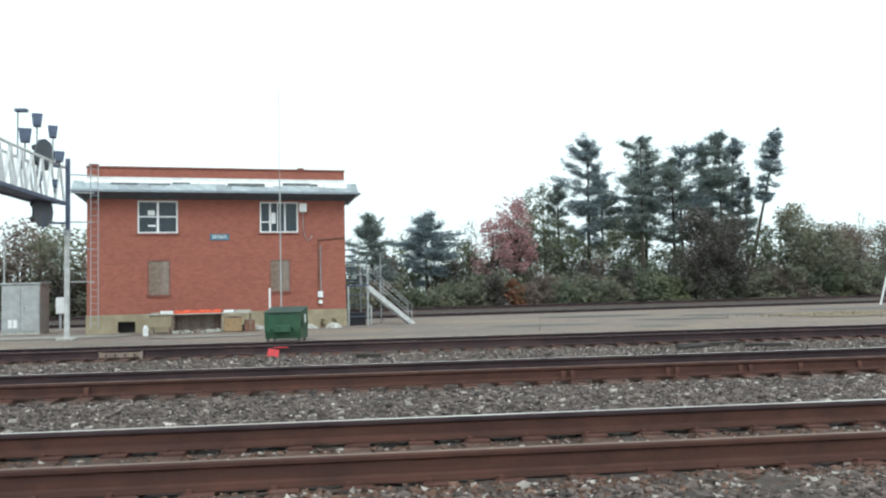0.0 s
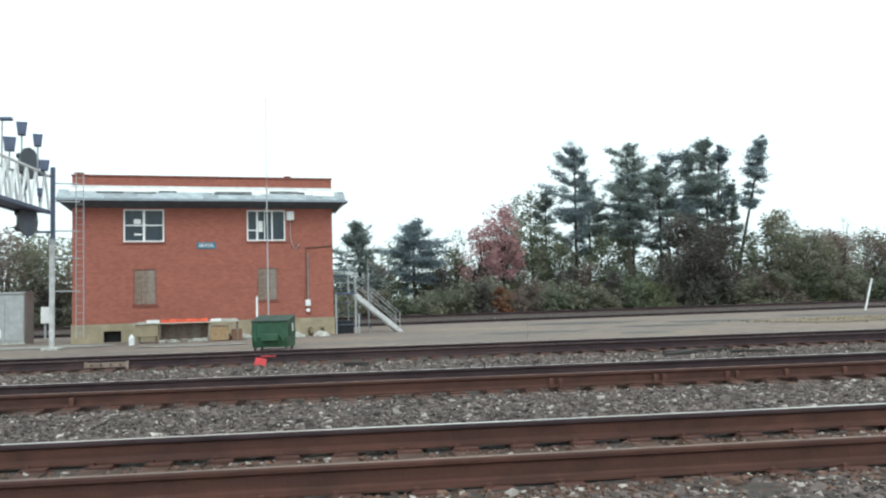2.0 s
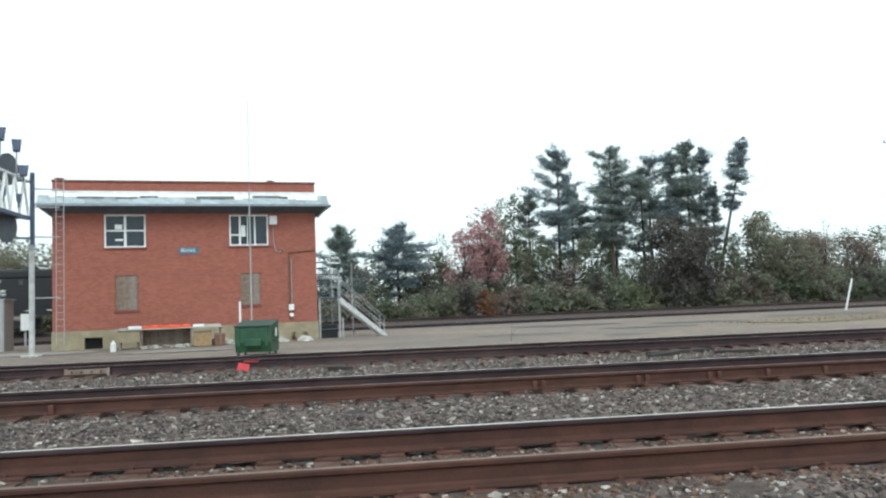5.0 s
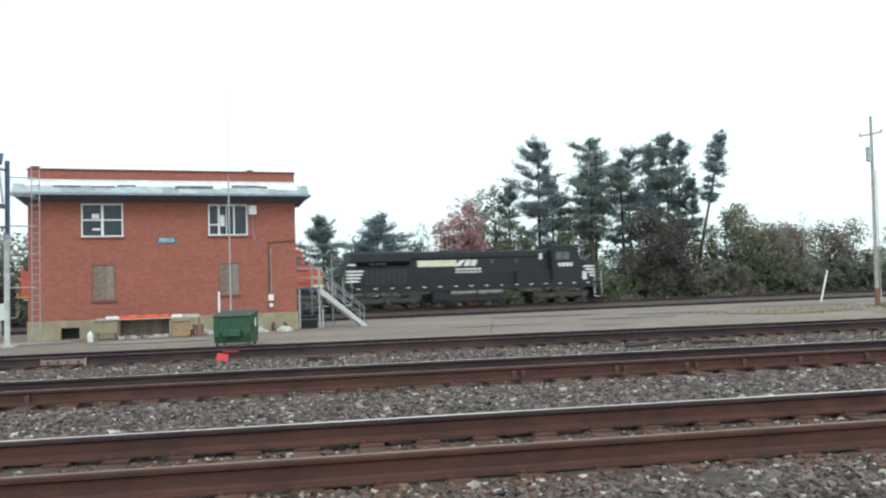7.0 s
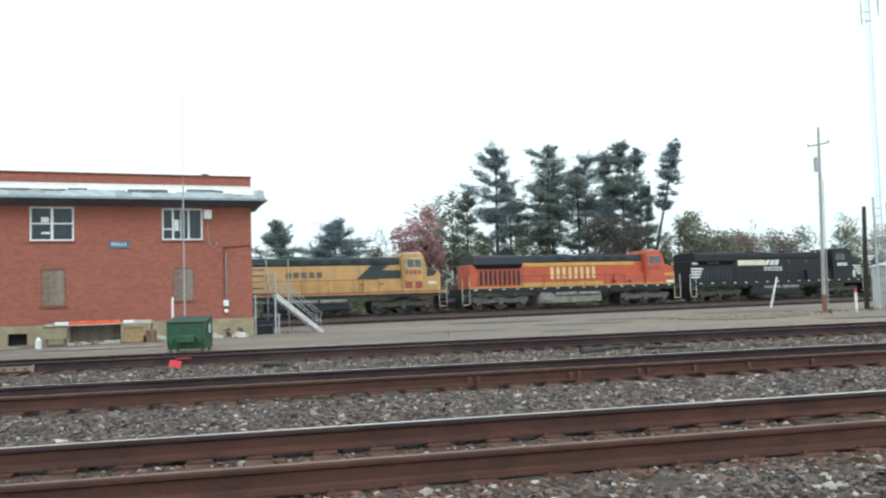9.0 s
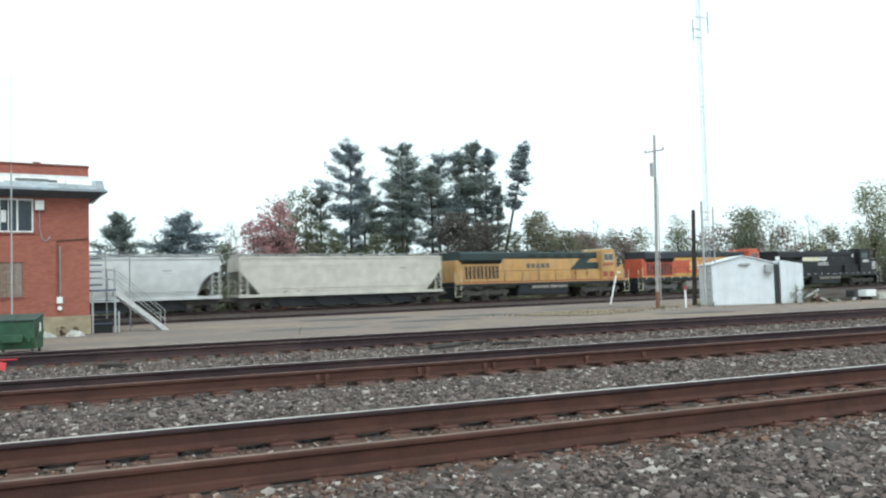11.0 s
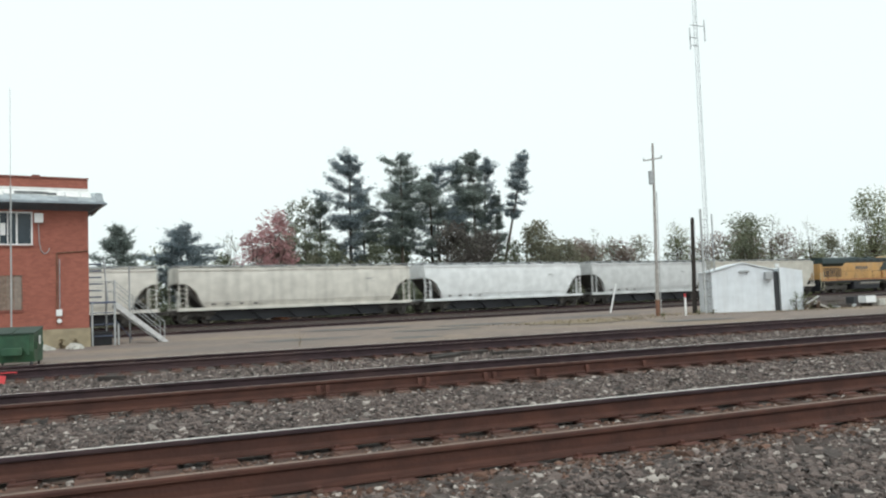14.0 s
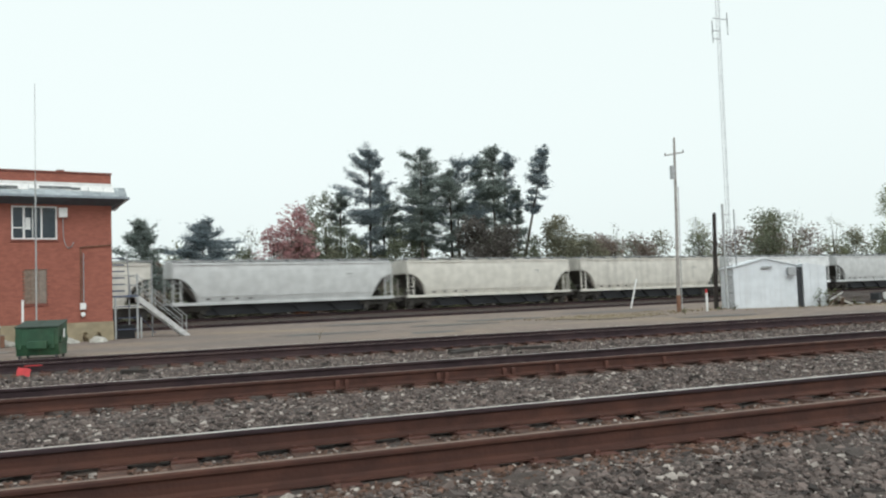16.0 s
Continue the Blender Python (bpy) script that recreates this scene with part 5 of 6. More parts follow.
SHED_METAL = material("pale_ribbed_metal", (0.72, 0.75, 0.78), 0.6, vary=0.12, scale=1.5, streak=(0.5, 0.5, 0.5), streak_amount=0.35)
DISC = material("dull_dark_disc_paint", (0.1, 0.11, 0.13), 0.6, vary=0.3)
PALE_LOT = material("pale_gravel_spread", (0.33, 0.305, 0.275), 0.95, vary=0.35, scale=3, bump=0.4, bump_scale=40)
STRAW = material("dead_grass_mat", (0.27, 0.21, 0.14), 0.95, vary=0.4, scale=4, bump=0.6, bump_scale=30)
WET = material("damp_dark_lot", (0.11, 0.1, 0.09), 0.7, vary=0.35, scale=2)
DRY_GRASS = leaf_material("dry_grass", (0.31, 0.25, 0.16), (0.23, 0.185, 0.12))
WEED = leaf_material("weed_green", (0.16, 0.19, 0.08), (0.1, 0.12, 0.05))


def dumpster():
    root = empty("dumpster", pose(-2.72, 31.6, 0, 0, 0, -9), "green steel dumpster with dark lid, standing on the lot", "dumpster")
    w, d, h = 0.68, 0.62, 1.18
    bm = bmesh.new()
    prism(bm, [(-d + 0.12, 0.12), (-d, 0.5), (-d, h - 0.12), (d, h + 0.08), (d, 0.12)], -w, w, "x")
    part("bin", bm, DUMP_GREEN, root, "dented green steel bin")
    part("front_panel", boxes((-0.3, 0.34, -d - 0.14, -d - 0.004, 0.36, 0.62), bevel=0.03), DUMP_GREEN, root)
    for x in (-w - 0.06, w + 0.002):
        part("fork_pocket", boxes((x, x + 0.058, -0.45, 0.45, 0.55, 0.78), bevel=0.012), DUMP_GREEN, root)
    for x in (-0.58, 0.46):
        part("rib", boxes((x, x + 0.09, -d - 0.03, -d - 0.003, 0.35, 1.05), bevel=0.01), DUMP_GREEN, root)
    for a, b in ((-w - 0.03, -0.01), (0.01, w + 0.03)):
        p = part("lid", boxes((a, b, -d - 0.05, d + 0.03, 0, 0.045), bevel=0.015), LID, root, "dark plastic lid")
        p.matrix_basis = pose(0, 0, h - 0.012, 8.6, 0, 0)
    for x in (-w + 0.1, w - 0.1):
        for y in (-0.5, 0.5):
            part("caster", rods(((x - 0.03, y, 0.07), (x + 0.03, y, 0.07)), r=0.07, sides=12), BLACK_METAL, root)
    part("white_label", boxes((w + 0.062, w + 0.07, -0.2, 0.0, 0.7, 1.0)), WHITE, root, "white patch on the side")


def lot_junk():
    """Low bench of scrap against the base wall, with what lies on and under it."""
    def at(u, off, z=0.0, turn=0.0):
        return B_ORIGIN @ pose(u, -off, z, 0, 0, turn)
    bench = empty("scrap_bench", at(3.1, 2.5), "low makeshift bench of pale boards before the brick wall", "workbench")
    part("top_board", boxes((0, 5.0, -0.5, 0.55, 0.93, 0.98), bevel=0.012), PALE_STONE, bench, "pale board top")
    part("back_board", boxes((1.25, 3.5, 0.45, 0.5, 0.0, 0.928)), BOARD, bench, "grey back board")
    for x in (1.2, 3.5):
        part("upright", boxes((x, x + 0.07, -0.4, 0.42, 0.0, 0.928), bevel=0.008), BOARD, bench)
    part("left_box", boxes((0.12, 1.17, -0.42, 0.4, 0.34, 0.925), bevel=0.02), PLINTH, bench, "tan box")
    part("left_leg", boxes((0.2, 0.3, -0.3, 0.3, 0.0, 0.338)), BOARD, bench)
    part("left_leg", boxes((1.0, 1.1, -0.3, 0.3, 0.0, 0.338)), BOARD, bench)
    part("end_post", boxes((4.9, 4.98, -0.35, 0.4, 0.0, 0.928)), BOARD, bench)
    t = empty("tarp", at(4.4, 2.55, 0.984), "folded orange-red tarp on the bench", "tarp")
    bm = bmesh.new()
    n = 14
    vs = [[bm.verts.new((i * 2.2 / n, j * 0.8 / 4 - 0.45, 0.1 + 0.05 * math.sin(i * 1.3 + j) + 0.03 * random.random())) for j in range(5)] for i in range(n + 1)]
    for i in range(n):
        for j in range(4):
            bm.faces.new((vs[i][j], vs[i + 1][j], vs[i + 1][j + 1], vs[i][j + 1]))
    r = bmesh.ops.extrude_face_region(bm, geom=list(bm.faces))
    for v in [g for g in r["geom"] if isinstance(g, bmesh.types.BMVert)]:
        v.co.z = 0.0
    bmesh.ops.recalc_face_normals(bm, faces=bm.faces)
    part("sheet", bm, ORANGE_TARP, t)
    for k, (u, w, h, m) in enumerate(((3.7, 0.6, 0.14, WHITE), (6.75, 0.5, 0.12, WHITE), (7.3, 0.75, 0.1, PALE_STONE), (3.3, 0.35, 0.06, PALE_STONE))):
        c = empty("board_scrap", at(u, 2.4, 0.984, random.uniform(-8, 8)), "pale scrap board on the bench", "scrap")
        part("slab", boxes((0, w, -0.3, 0.3, 0, h), bevel=0.015), m, c)
    for u, w, h, m, nm in ((6.75, 0.85, 0.72, TANWOOD, "tan chipboard crate under the bench"), (7.75, 0.5, 0.55, RUST, "rusty box beside the bench")):
        c = empty("crate", at(u, 2.55), nm, "crate", "crates by the bench")
        part("box", boxes((0, w, -0.3, 0.35, 0.02, h), bevel=0.02), m, c)
        part("lid_board", boxes((-0.02, w + 0.02, -0.33, 0.38, h + 0.002, h + 0.04), bevel=0.008), BOARD, c)
    jug = empty("plastic_jug", at(3.15, 4.2), "white plastic jug on the ground", "jug")
    bm = bmesh.new()
    rod(bm, (0, 0, 0), (0, 0, 0.36), 0.13, sides=16)
    rod(bm, (0, 0, 0.36), (0, 0, 0.46), 0.13, 0.05, sides=16)
    part("body", bm, WHITE, jug)
    part("cap", rods(((0, 0, 0.46), (0, 0, 0.51)), r=0.05, sides=12), WHITE, jug)
    # rubble under the bench, and the pale heap beside it
    for k in range(40):
        u = random.uniform(4.4, 6.6)
        s = random.uniform(0.05, 0.17)
        bm = boxes((-s, s, -s * 0.8, s * 0.8, 0, s * 1.1), bevel=s * 0.3)
        p = part("rubble_stone", bm, PALE_STONE if k % 3 else BOARD)
        p.matrix_basis = at(u, 2.6 + random.uniform(-0.2, 0.5), 0.0, random.uniform(0, 90))
        tagged(p, "pale lump of rubble under the bench", "rubble", "rubble under the bench")
    for u, w, h in ((8.0, 1.5, 0.34), (10.4, 1.9, 0.3), (12.4, 0.7, 0.28)):
        bm = bmesh.new()
        bmesh.ops.create_icosphere(bm, subdivisions=3, radius=1.0)
        for v in bm.verts:
            q = noise.noise(v.co * 2.3 + Vector((u, 0, 0)))
            v.co = Vector((v.co.x * w * 0.6, v.co.y * 0.7, max(v.co.z, -0.02) * h)) * (1 + 0.25 * q)
        heap = part("spoil_mound", bm, PALE_STONE)
        heap.matrix_basis = at(u, 1.6)
        tagged(heap, "pale heap of spilled gravel by the wall", "gravel heap", "heaps by the wall")
    for u in (11.9, 12.6):
        broadleaf(0, 0, 0.5, 0.28, DRY_GRASS, "dry brown weed clump by the base wall", 0.0, 10, 14, 0.07, category="weed", name="weed_clump")
        ob = [o for o in scene.collection.objects if o.name.startswith("weed_clump")][-1]
        ob.matrix_basis = at(u, 0.5)
    mast = empty("antenna_mast", at(9.66, 1.5), "thin grey antenna mast in front of the building", "antenna")
    part("lower_tube", rods(((0, 0, 0), (0, 0, 8.0)), r=0.04, sides=10), GREY_METAL, mast)
    part("upper_tube", rods(((0, 0, 8.0), (0, 0, 12.7)), r=0.012, sides=8), GREY_METAL, mast)
    part("wall_bracket", rods(((0, 0, 6.9), (0, 1.5, 6.9)), r=0.025), GREY_METAL, mast)
    post = empty("marker_post", at(8.98, 3.0), "white marker post behind the dumpster", "post")
    part("stake", boxes((-0.05, 0.05, -0.04, 0.04, 0, 2.15), bevel=0.01), WHITE, post)


def signal_bridge():
    root = empty("signal_bridge", pose(-12.66, 37.23, 0), "grey steel cantilever signal bridge reaching over the tracks", "signal bridge")
    part("lower_column", rods(((0, 0, 0), (0, 0, 4.6)), r=0.115, sides=14), PALE_STEEL, root, "pale lower column")
    part("column_cap", rods(((0, 0, 4.6), (0, 0, 4.85)), r=0.16, sides=14), GALV, root)
    part("upper_column", rods(((0.03, 0, 4.85), (0.03, 0, 8.0)), r=0.1, sides=10), BLUE_GREY, root, "blue-grey upper column")
    part("footing", boxes((-0.35, 0.35, -0.35, 0.35, 0, 0.12), bevel=0.03), PALE_STONE, root)
    lad = new("ladder")
    lad.parent, lad.matrix_basis = root, pose(1.05, 0.35, 0)
    for x in (-0.16, 0.16):
        part("stile", rods(((x, 0, 0.5), (x, 0, 7.8)), r=0.022), GALV, lad)
    for k in range(24):
        part("rung", rods(((-0.16, 0, 0.7 + k * 0.3), (0.16, 0, 0.7 + k * 0.3)), r=0.012, sides=6), GALV, lad)
    for z in (2.55, 4.0, 5.2, 6.5, 7.3):
        part("ladder_bracket", rods(((0.1, 0, z), (1.05, 0.35, z)), r=0.028), GALV, root)
    # box truss that runs toward the near tracks
    y0, y1, zb, zt = -0.4, -16.5, 6.05, 7.62
    for x in (-0.9, 0.0):
        part("top_chord", boxes((x - 0.06, x + 0.06, y1, y0, zt - 0.08, zt), bevel=0.01), WHITE, root, "pale painted chord")
        part("bottom_chord", boxes((x - 0.08, x + 0.08, y1, y0, zb - 0.16, zb), bevel=0.01), BLUE_GREY, root)
        n = 16
        for k in range(n):
            a, b = y0 + (y1 - y0) * k / n, y0 + (y1 - y0) * (k + 1) / n
            e = ((x, a, zb), (x, (a + b) / 2, zt - 0.08)), ((x, (a + b) / 2, zt - 0.08), (x, b, zb))
            for q in e:
                part("lattice_bar", rods(q, r=0.06, sides=5), WHITE, root)
    part("walkway", boxes((-0.82, -0.08, y1, y0, zb - 0.1, zb - 0.06)), BLUE_GREY, root, "walkway grating")
    part("arm", rods(((0.03, 0, zt), (-0.45, -0.5, zt)), r=0.07), BLUE_GREY, root)
    part("arm", rods(((0.03, 0, zb - 0.9), (-0.45, -1.2, zb - 1.0)), r=0.05), BLUE_GREY, root)
    # disc signals and lamp hoods
    def disc(x, y, z, turn):
        d = new("signal_disc")
        d.parent, d.matrix_basis = root, pose(x, y, z, 0, 0, turn)
        tagged(d, "dark round signal background disc")
        part("disc", rods(((0, -0.03, 0), (0, 0.03, 0)), r=0.68, sides=12), DISC, d)
        part("lamp_case", boxes((-0.25, 0.25, 0.032, 0.35, -0.35, 0.35), bevel=0.05), BLACK_METAL, d)
        for q in range(3):
            a = 2 * math.pi * q / 3
            part("visor", rods(((0.36 * math.cos(a), 0.03, 0.36 * math.sin(a)), (0.36 * math.cos(a), 0.4, 0.36 * math.sin(a))), r=0.12, sides=12), BLACK_METAL, d)
    disc(-0.37, -1.6, 7.9, 76)
    disc(-0.43, -1.6, 5.5, 76)
    part("hanger", rods(((-0.43, -1.6, 6.1), (-0.43, -1.6, 4.75)), r=0.05), BLUE_GREY, root)
    for x, z, w, h in ((-0.67, 9.37, 0.42, 0.52), (-1.15, 8.72, 0.5, 0.56), (-0.03, 8.87, 0.38, 0.48), (0.24, 7.81, 0.4, 0.42), (0.06, 6.68, 0.22, 0.3), (-1.3, 7.55, 0.3, 0.4), (-0.55, 7.0, 0.24, 0.4)):
        hd = new("lamp_hood")
        hd.parent, hd.matrix_basis = root, pose(x, -1.63, z, 0, 0, 20)
        bm = bmesh.new()
        prism(bm, [(-w / 2, h / 2), (w / 2, h / 2), (w * 0.36, -h / 2), (-w * 0.36, -h / 2)], -0.2, 0.2)
        part("shell", bm, BLUE_GREY, hd, "blue-grey lamp hood")
        part("hood_bracket", rods(((0, 0, -h / 2), (0, 0, -h / 2 - 0.25)), r=0.03), BLUE_GREY, hd)
    for a, b in (((-0.67, -1.63, 7.6), (-0.67, -1.63, 9.0)), ((-1.15, -1.63, 7.6), (-1.15, -1.63, 8.4)), ((-0.03, -1.63, 7.6), (-0.03, -1.63, 8.6)), ((-1.45, -1.63, 7.6), (-1.45, -1.63, 9.75)), ((0.24, -1.63, 7.55), (-0.2, -1.63, 7.55))):
        part("lamp_post", rods((a, b), r=0.035), GALV, root)
    part("top_lamp", boxes((-1.55, -1.05, -1.75, -1.5, 9.72, 9.86), bevel=0.03), BLUE_GREY, root)


def cabinets():
    c = empty("relay_cabinet", pose(-18.0, 46.6, 0, 0, 0, 1), "grey metal relay cabinet on the lot", "cabinet")
    part("body", boxes((-0.98, 0.98, -0.7, 0.7, 0.1, 2.68), bevel=0.02), GREY_METAL, c, "grey painted steel body")
    part("roof", boxes((-1.05, 1.05, -0.78, 0.78, 2.684, 2.78), bevel=0.03), GREY_METAL, c)
    part("base", boxes((-1.0, 1.0, -0.72, 0.72, 0, 0.097)), PALE_STONE, c)
    for a, b in ((-0.93, -0.01), (0.01, 0.93)):
        d = part("door", boxes((a, b, -0.73, -0.703, 0.2, 2.6), bevel=0.008), GREY_METAL, c)
        part("handle", boxes((b - 0.2 if a < 0 else a + 0.14, b - 0.14 if a < 0 else a + 0.2, -0.77, -0.735, 1.3, 1.5), bevel=0.008), GALV, d)
        for k in range(2):
            part("notice", boxes((a + 0.3 + k * 0.26, a + 0.5 + k * 0.26, -0.737, -0.733, 0.35, 0.8)), WHITE, d, "white notice") if a < 0 else None
    s = empty("junction_box", pose(-19.1, 55, 0, 0, 0, SKEW), "small white junction box on a post", "junction box")
    part("post", boxes((-0.06, 0.06, -0.06, 0.06, 0, 0.95)), GALV, s)
    part("case", boxes((-0.25, 0.25, -0.2, 0.2, 0.953, 2.0), bevel=0.03), WHITE, s)
    p = empty("steel_pole", pose(-19.9, 48.5, 0), "slim grey steel pole", "pole")
    part("tube", rods(((0, 0, 0), (0, 0, 5.3)), r=0.06), GREY_METAL, p)


def poles():
    p = empty("utility_pole", pose(34.85, 45.7, 0, 0, 0.4, 0), "weathered grey wooden utility pole with crossarm", "utility pole")
    bm = bmesh.new()
    rod(bm, (0, 0, 0), (0.25, 0, 11.9), 0.135, 0.075, sides=12)
    part("shaft", bm, POLE_WOOD, p)
    part("base_wrap", rods(((0, 0, 0.0), (0.02, 0, 1.1)), r=0.145, sides=12), RUST, p, "rusty stain at the foot")
    part("crossarm", rods(((-0.65, -0.12, 10.62), (1.05, 0.1, 10.95)), r=0.045, sides=6), POLE_WOOD, p)
    for x in (-0.55, 0.95):
        part("insulator", rods(((x, 0, 10.72 + x * 0.19), (x, 0, 10.92 + x * 0.19)), r=0.05), GREY_METAL, p)
    part("transformer", rods(((-0.2, -0.25, 9.0), (-0.2, -0.25, 9.9)), r=0.17, sides=14), GALV, p, "grey transformer can")
    part("riser", rods(((0.16, -0.15, 0.2), (0.3, -0.12, 8.5)), r=0.03), GREY_METAL, p)
    d = empty("short_pole", pose(39.55, 47.6, 0), "dark creosoted wooden pole", "utility pole")
    bm = bmesh.new()
    rod(bm, (0, 0, 0), (0.25, 0, 6.85), 0.17, 0.13, sides=10)
    part("shaft", bm, DARK_WOOD, d)
    part("cap", rods(((0.25, 0, 6.85), (0.25, 0, 6.95)), r=0.1), DARK_WOOD, d)
    t = empty("radio_mast", pose(39.75, 46.15, 0), "tall slim lattice radio mast with whip aerials", "radio mast")
    w = 0.15
    legs = [(w, 0), (-w * 0.5, w * 0.87), (-w * 0.5, -w * 0.87)]
    for x, y in legs:
        part("leg", rods(((x, y, 0), (x + 0.2, y, 24.5)), r=0.014, sides=6), GALV, t)
    bm = bmesh.new()
    for k in range(60):
        z0, z1 = k * 0.4, k * 0.4 + 0.4
        for i in range(3):
            a, b = legs[i], legs[(i + 1) % 3]
            rod(bm, (a[0] + 0.2 * z0 / 24.5, a[1], z0), (b[0] + 0.2 * z1 / 24.5, b[1], z1), 0.006, sides=4)
    tagged(part("lattice", bm, GALV, t), kind="stuff")
    part("whip", rods(((0.2, 0, 24.5), (0.22, 0, 28.0)), r=0.018, sides=6), GALV, t)
    for z, a, b in ((20.8, -0.35, 0.95), (19.9, -0.4, 0.3), (19.3, -0.4, 0.3)):
        part("aerial_arm", rods(((a, 0, z), (b, 0, z)), r=0.03, sides=6), GALV, t)
    for x, z in ((0.95, 20.3), (0.95, 19.7), (-0.4, 19.6), (-0.4, 19.0)):
        part("aerial", rods(((x, 0, z), (x, 0, z + 1.0)), r=0.04, sides=6), GALV, t)
    part("cable_tray", boxes((-0.5, -0.34, -0.03, 0.03, 0.0, 7.4)), GREY_METAL, t)
    for k in range(12):
        part("standoff", rods(((-0.5, 0, 0.6 + k * 0.55), (0.1, 0, 0.6 + k * 0.55)), r=0.025, sides=6), GALV, t)
    part("guy_pipe", rods(((0.35, -0.2, 0), (0.4, -0.2, 7.0)), r=0.05, sides=8), GALV, t)
    for x, y, h, lean, lab in ((35.9, 44.1, 1.45, 0, "white marker post with red cap beside the utility pole"), (40.7, 60.0, 2.6, 16, "leaning white marker stake by the siding")):
        s = empty("marker_post", pose(x, y, 0, 0, lean, 0), lab, "post", "marker posts")
        part("stake", boxes((-0.055, 0.055, -0.05, 0.05, 0, h * 0.83), bevel=0.01), WHITE, s)
        part("tip", boxes((-0.055, 0.055, -0.05, 0.05, h * 0.832, h), bevel=0.01), RED_PAINT if not lean else WHITE, s, "red cap" if not lean else "")


def shed():
    m = pose(39.75, 45.9, 0, 0, 0, -27.5)
    root = empty("metal_shed", m, "pale ribbed metal shed with a low gable", "shed")
    w, d, he, hp = 4.25, 4.0, 2.85, 3.4
    bm = bmesh.new()
    prism(bm, [(0, 0), (0, he), (w / 2, hp), (w, he), (w, 0)], 0, d)
    part("shell", bm, SHED_METAL, root, "pale metal walls")
    x = 0.06
    while x < w - 0.05:
        top = he + (hp - he) * (1 - abs(x - w / 2) / (w / 2)) - 0.08
        part("wall_rib", boxes((x, x + 0.05, -0.028, -0.002, 0.05, top)), SHED_METAL, root)
        x += 0.34
    for a, b in ((0, 1), (1, 0)):
        bm = bmesh.new()
        prism(bm, [(-0.12, he + 0.0), (-0.12, he + 0.06), (w / 2, hp + 0.08), (w / 2, hp + 0.02)] if a == 0 else [(w / 2, hp + 0.08), (w / 2, hp + 0.02), (w + 0.12, he), (w + 0.12, he + 0.06)], -0.12, d + 0.1)
        part("roof_panel", bm, SHED_METAL, root)
    part("wall_lamp", boxes((1.9, 2.6, -0.2, -0.03, 2.78, 2.9), bevel=0.02), GALV, root)
    part("vent_unit", boxes((3.6, 4.1, -0.45, -0.03, 2.2, 2.75), bevel=0.02), GALV, root, "grey wall unit")
    # Black filler block: the shaded gap between the sheds is made solid here.
    part("corner_post", boxes((w - 0.01, w + 0.35, 0.05, 0.5, 0, 2.75)), BLACK_METAL, root, "black block that fills in the shade between the sheds")
    r2 = empty("metal_shed", m @ pose(w + 0.4, -0.12, 0), "small pale metal shed beside the larger one", "shed")
    bm = bmesh.new()
    prism(bm, [(0, 0), (0, 2.95), (0.2, 3.02), (1.55, 2.75), (1.55, 0)], 0, 3)
    part("shell", bm, SHED_METAL, r2)
    for x in (0.02, 0.5, 1.0, 1.48):
        part("wall_rib", boxes((x, x + 0.05, -0.028, -0.002, 0.05, 2.7)), SHED_METAL, r2)
    part("roof_vent", boxes((-0.1, 0.12, 0.3, 0.6, 3.05, 3.3), bevel=0.03), WHITE, r2)
    for k in range(3):
        broadleaf(44.2 + k * 0.5, 42.7 - k * 0.2, 1.3, 0.4, WEED, "grey-green weed growing against the shed", 0.0, 12, 10, 0.08, category="weed", name="weed_clump")
    for x, y, h in ((33.4, 43.4, 0.3), (36.6, 43.6, 0.35), (38.2, 44.2, 0.4), (46.6, 41.8, 0.5)):
        broadleaf(x, y, h, 0.32, WEED, "low grey-green weed growing on the lot", 0.0, 9, 9, 0.05, category="weed", name="weed_clump")
    twig = empty("dry_weed_stalk", pose(7.4, 33.0, 0), "thin dry weed stalk on the lot", "weed")
    for dx, dy, h in ((0.02, 0.0, 0.72), (-0.12, 0.05, 0.5), (0.14, -0.04, 0.55), (0.06, 0.1, 0.38)):
        part("stalk", rods(((0, 0, 0), (dx * 0.4, dy * 0.4, h * 0.5)), ((dx * 0.4, dy * 0.4, h * 0.5), (dx * 1.6, dy * 1.6, h)), r=0.006, sides=5), DRY_GRASS, twig)
    # scrap beside the shed
    for k in range(26):
        x, y = random.uniform(46.3, 50.5), random.uniform(43.0, 46.0)
        l, h = random.uniform(0.3, 1.1), random.uniform(0.05, 0.16)
        p = part("scrap_piece", boxes((-l, l, -0.12, 0.12, 0, h), bevel=0.01), [WHITE, PALE_STONE, GREY_METAL, BOARD][k % 4])
        p.matrix_basis = pose(x, y, 0.02 + 0.6 * random.random() ** 2 * (1 if x < 48 else 0.5), random.uniform(-15, 15), random.uniform(-35, 35), random.uniform(0, 180))
        tagged(p, "pale piece of scrap on the heap", "scrap", "scrap heap by the shed")
    bm = bmesh.new()
    bmesh.ops.create_icosphere(bm, subdivisions=4, radius=1.0)
    for v in bm.verts:
        q = noise.noise(v.co * 2.5)
        v.co = Vector((v.co.x * 5.5, v.co.y * 1.8, max(v.co.z, -0.02) * 0.7)) * (1 + 0.3 * q)
    heap = part("earth_heap", bm, BED)
    heap.matrix_basis = pose(51.0, 45.2, 0)
    tagged(heap, "brown heap of earth and scrap beside the shed", "earth heap")
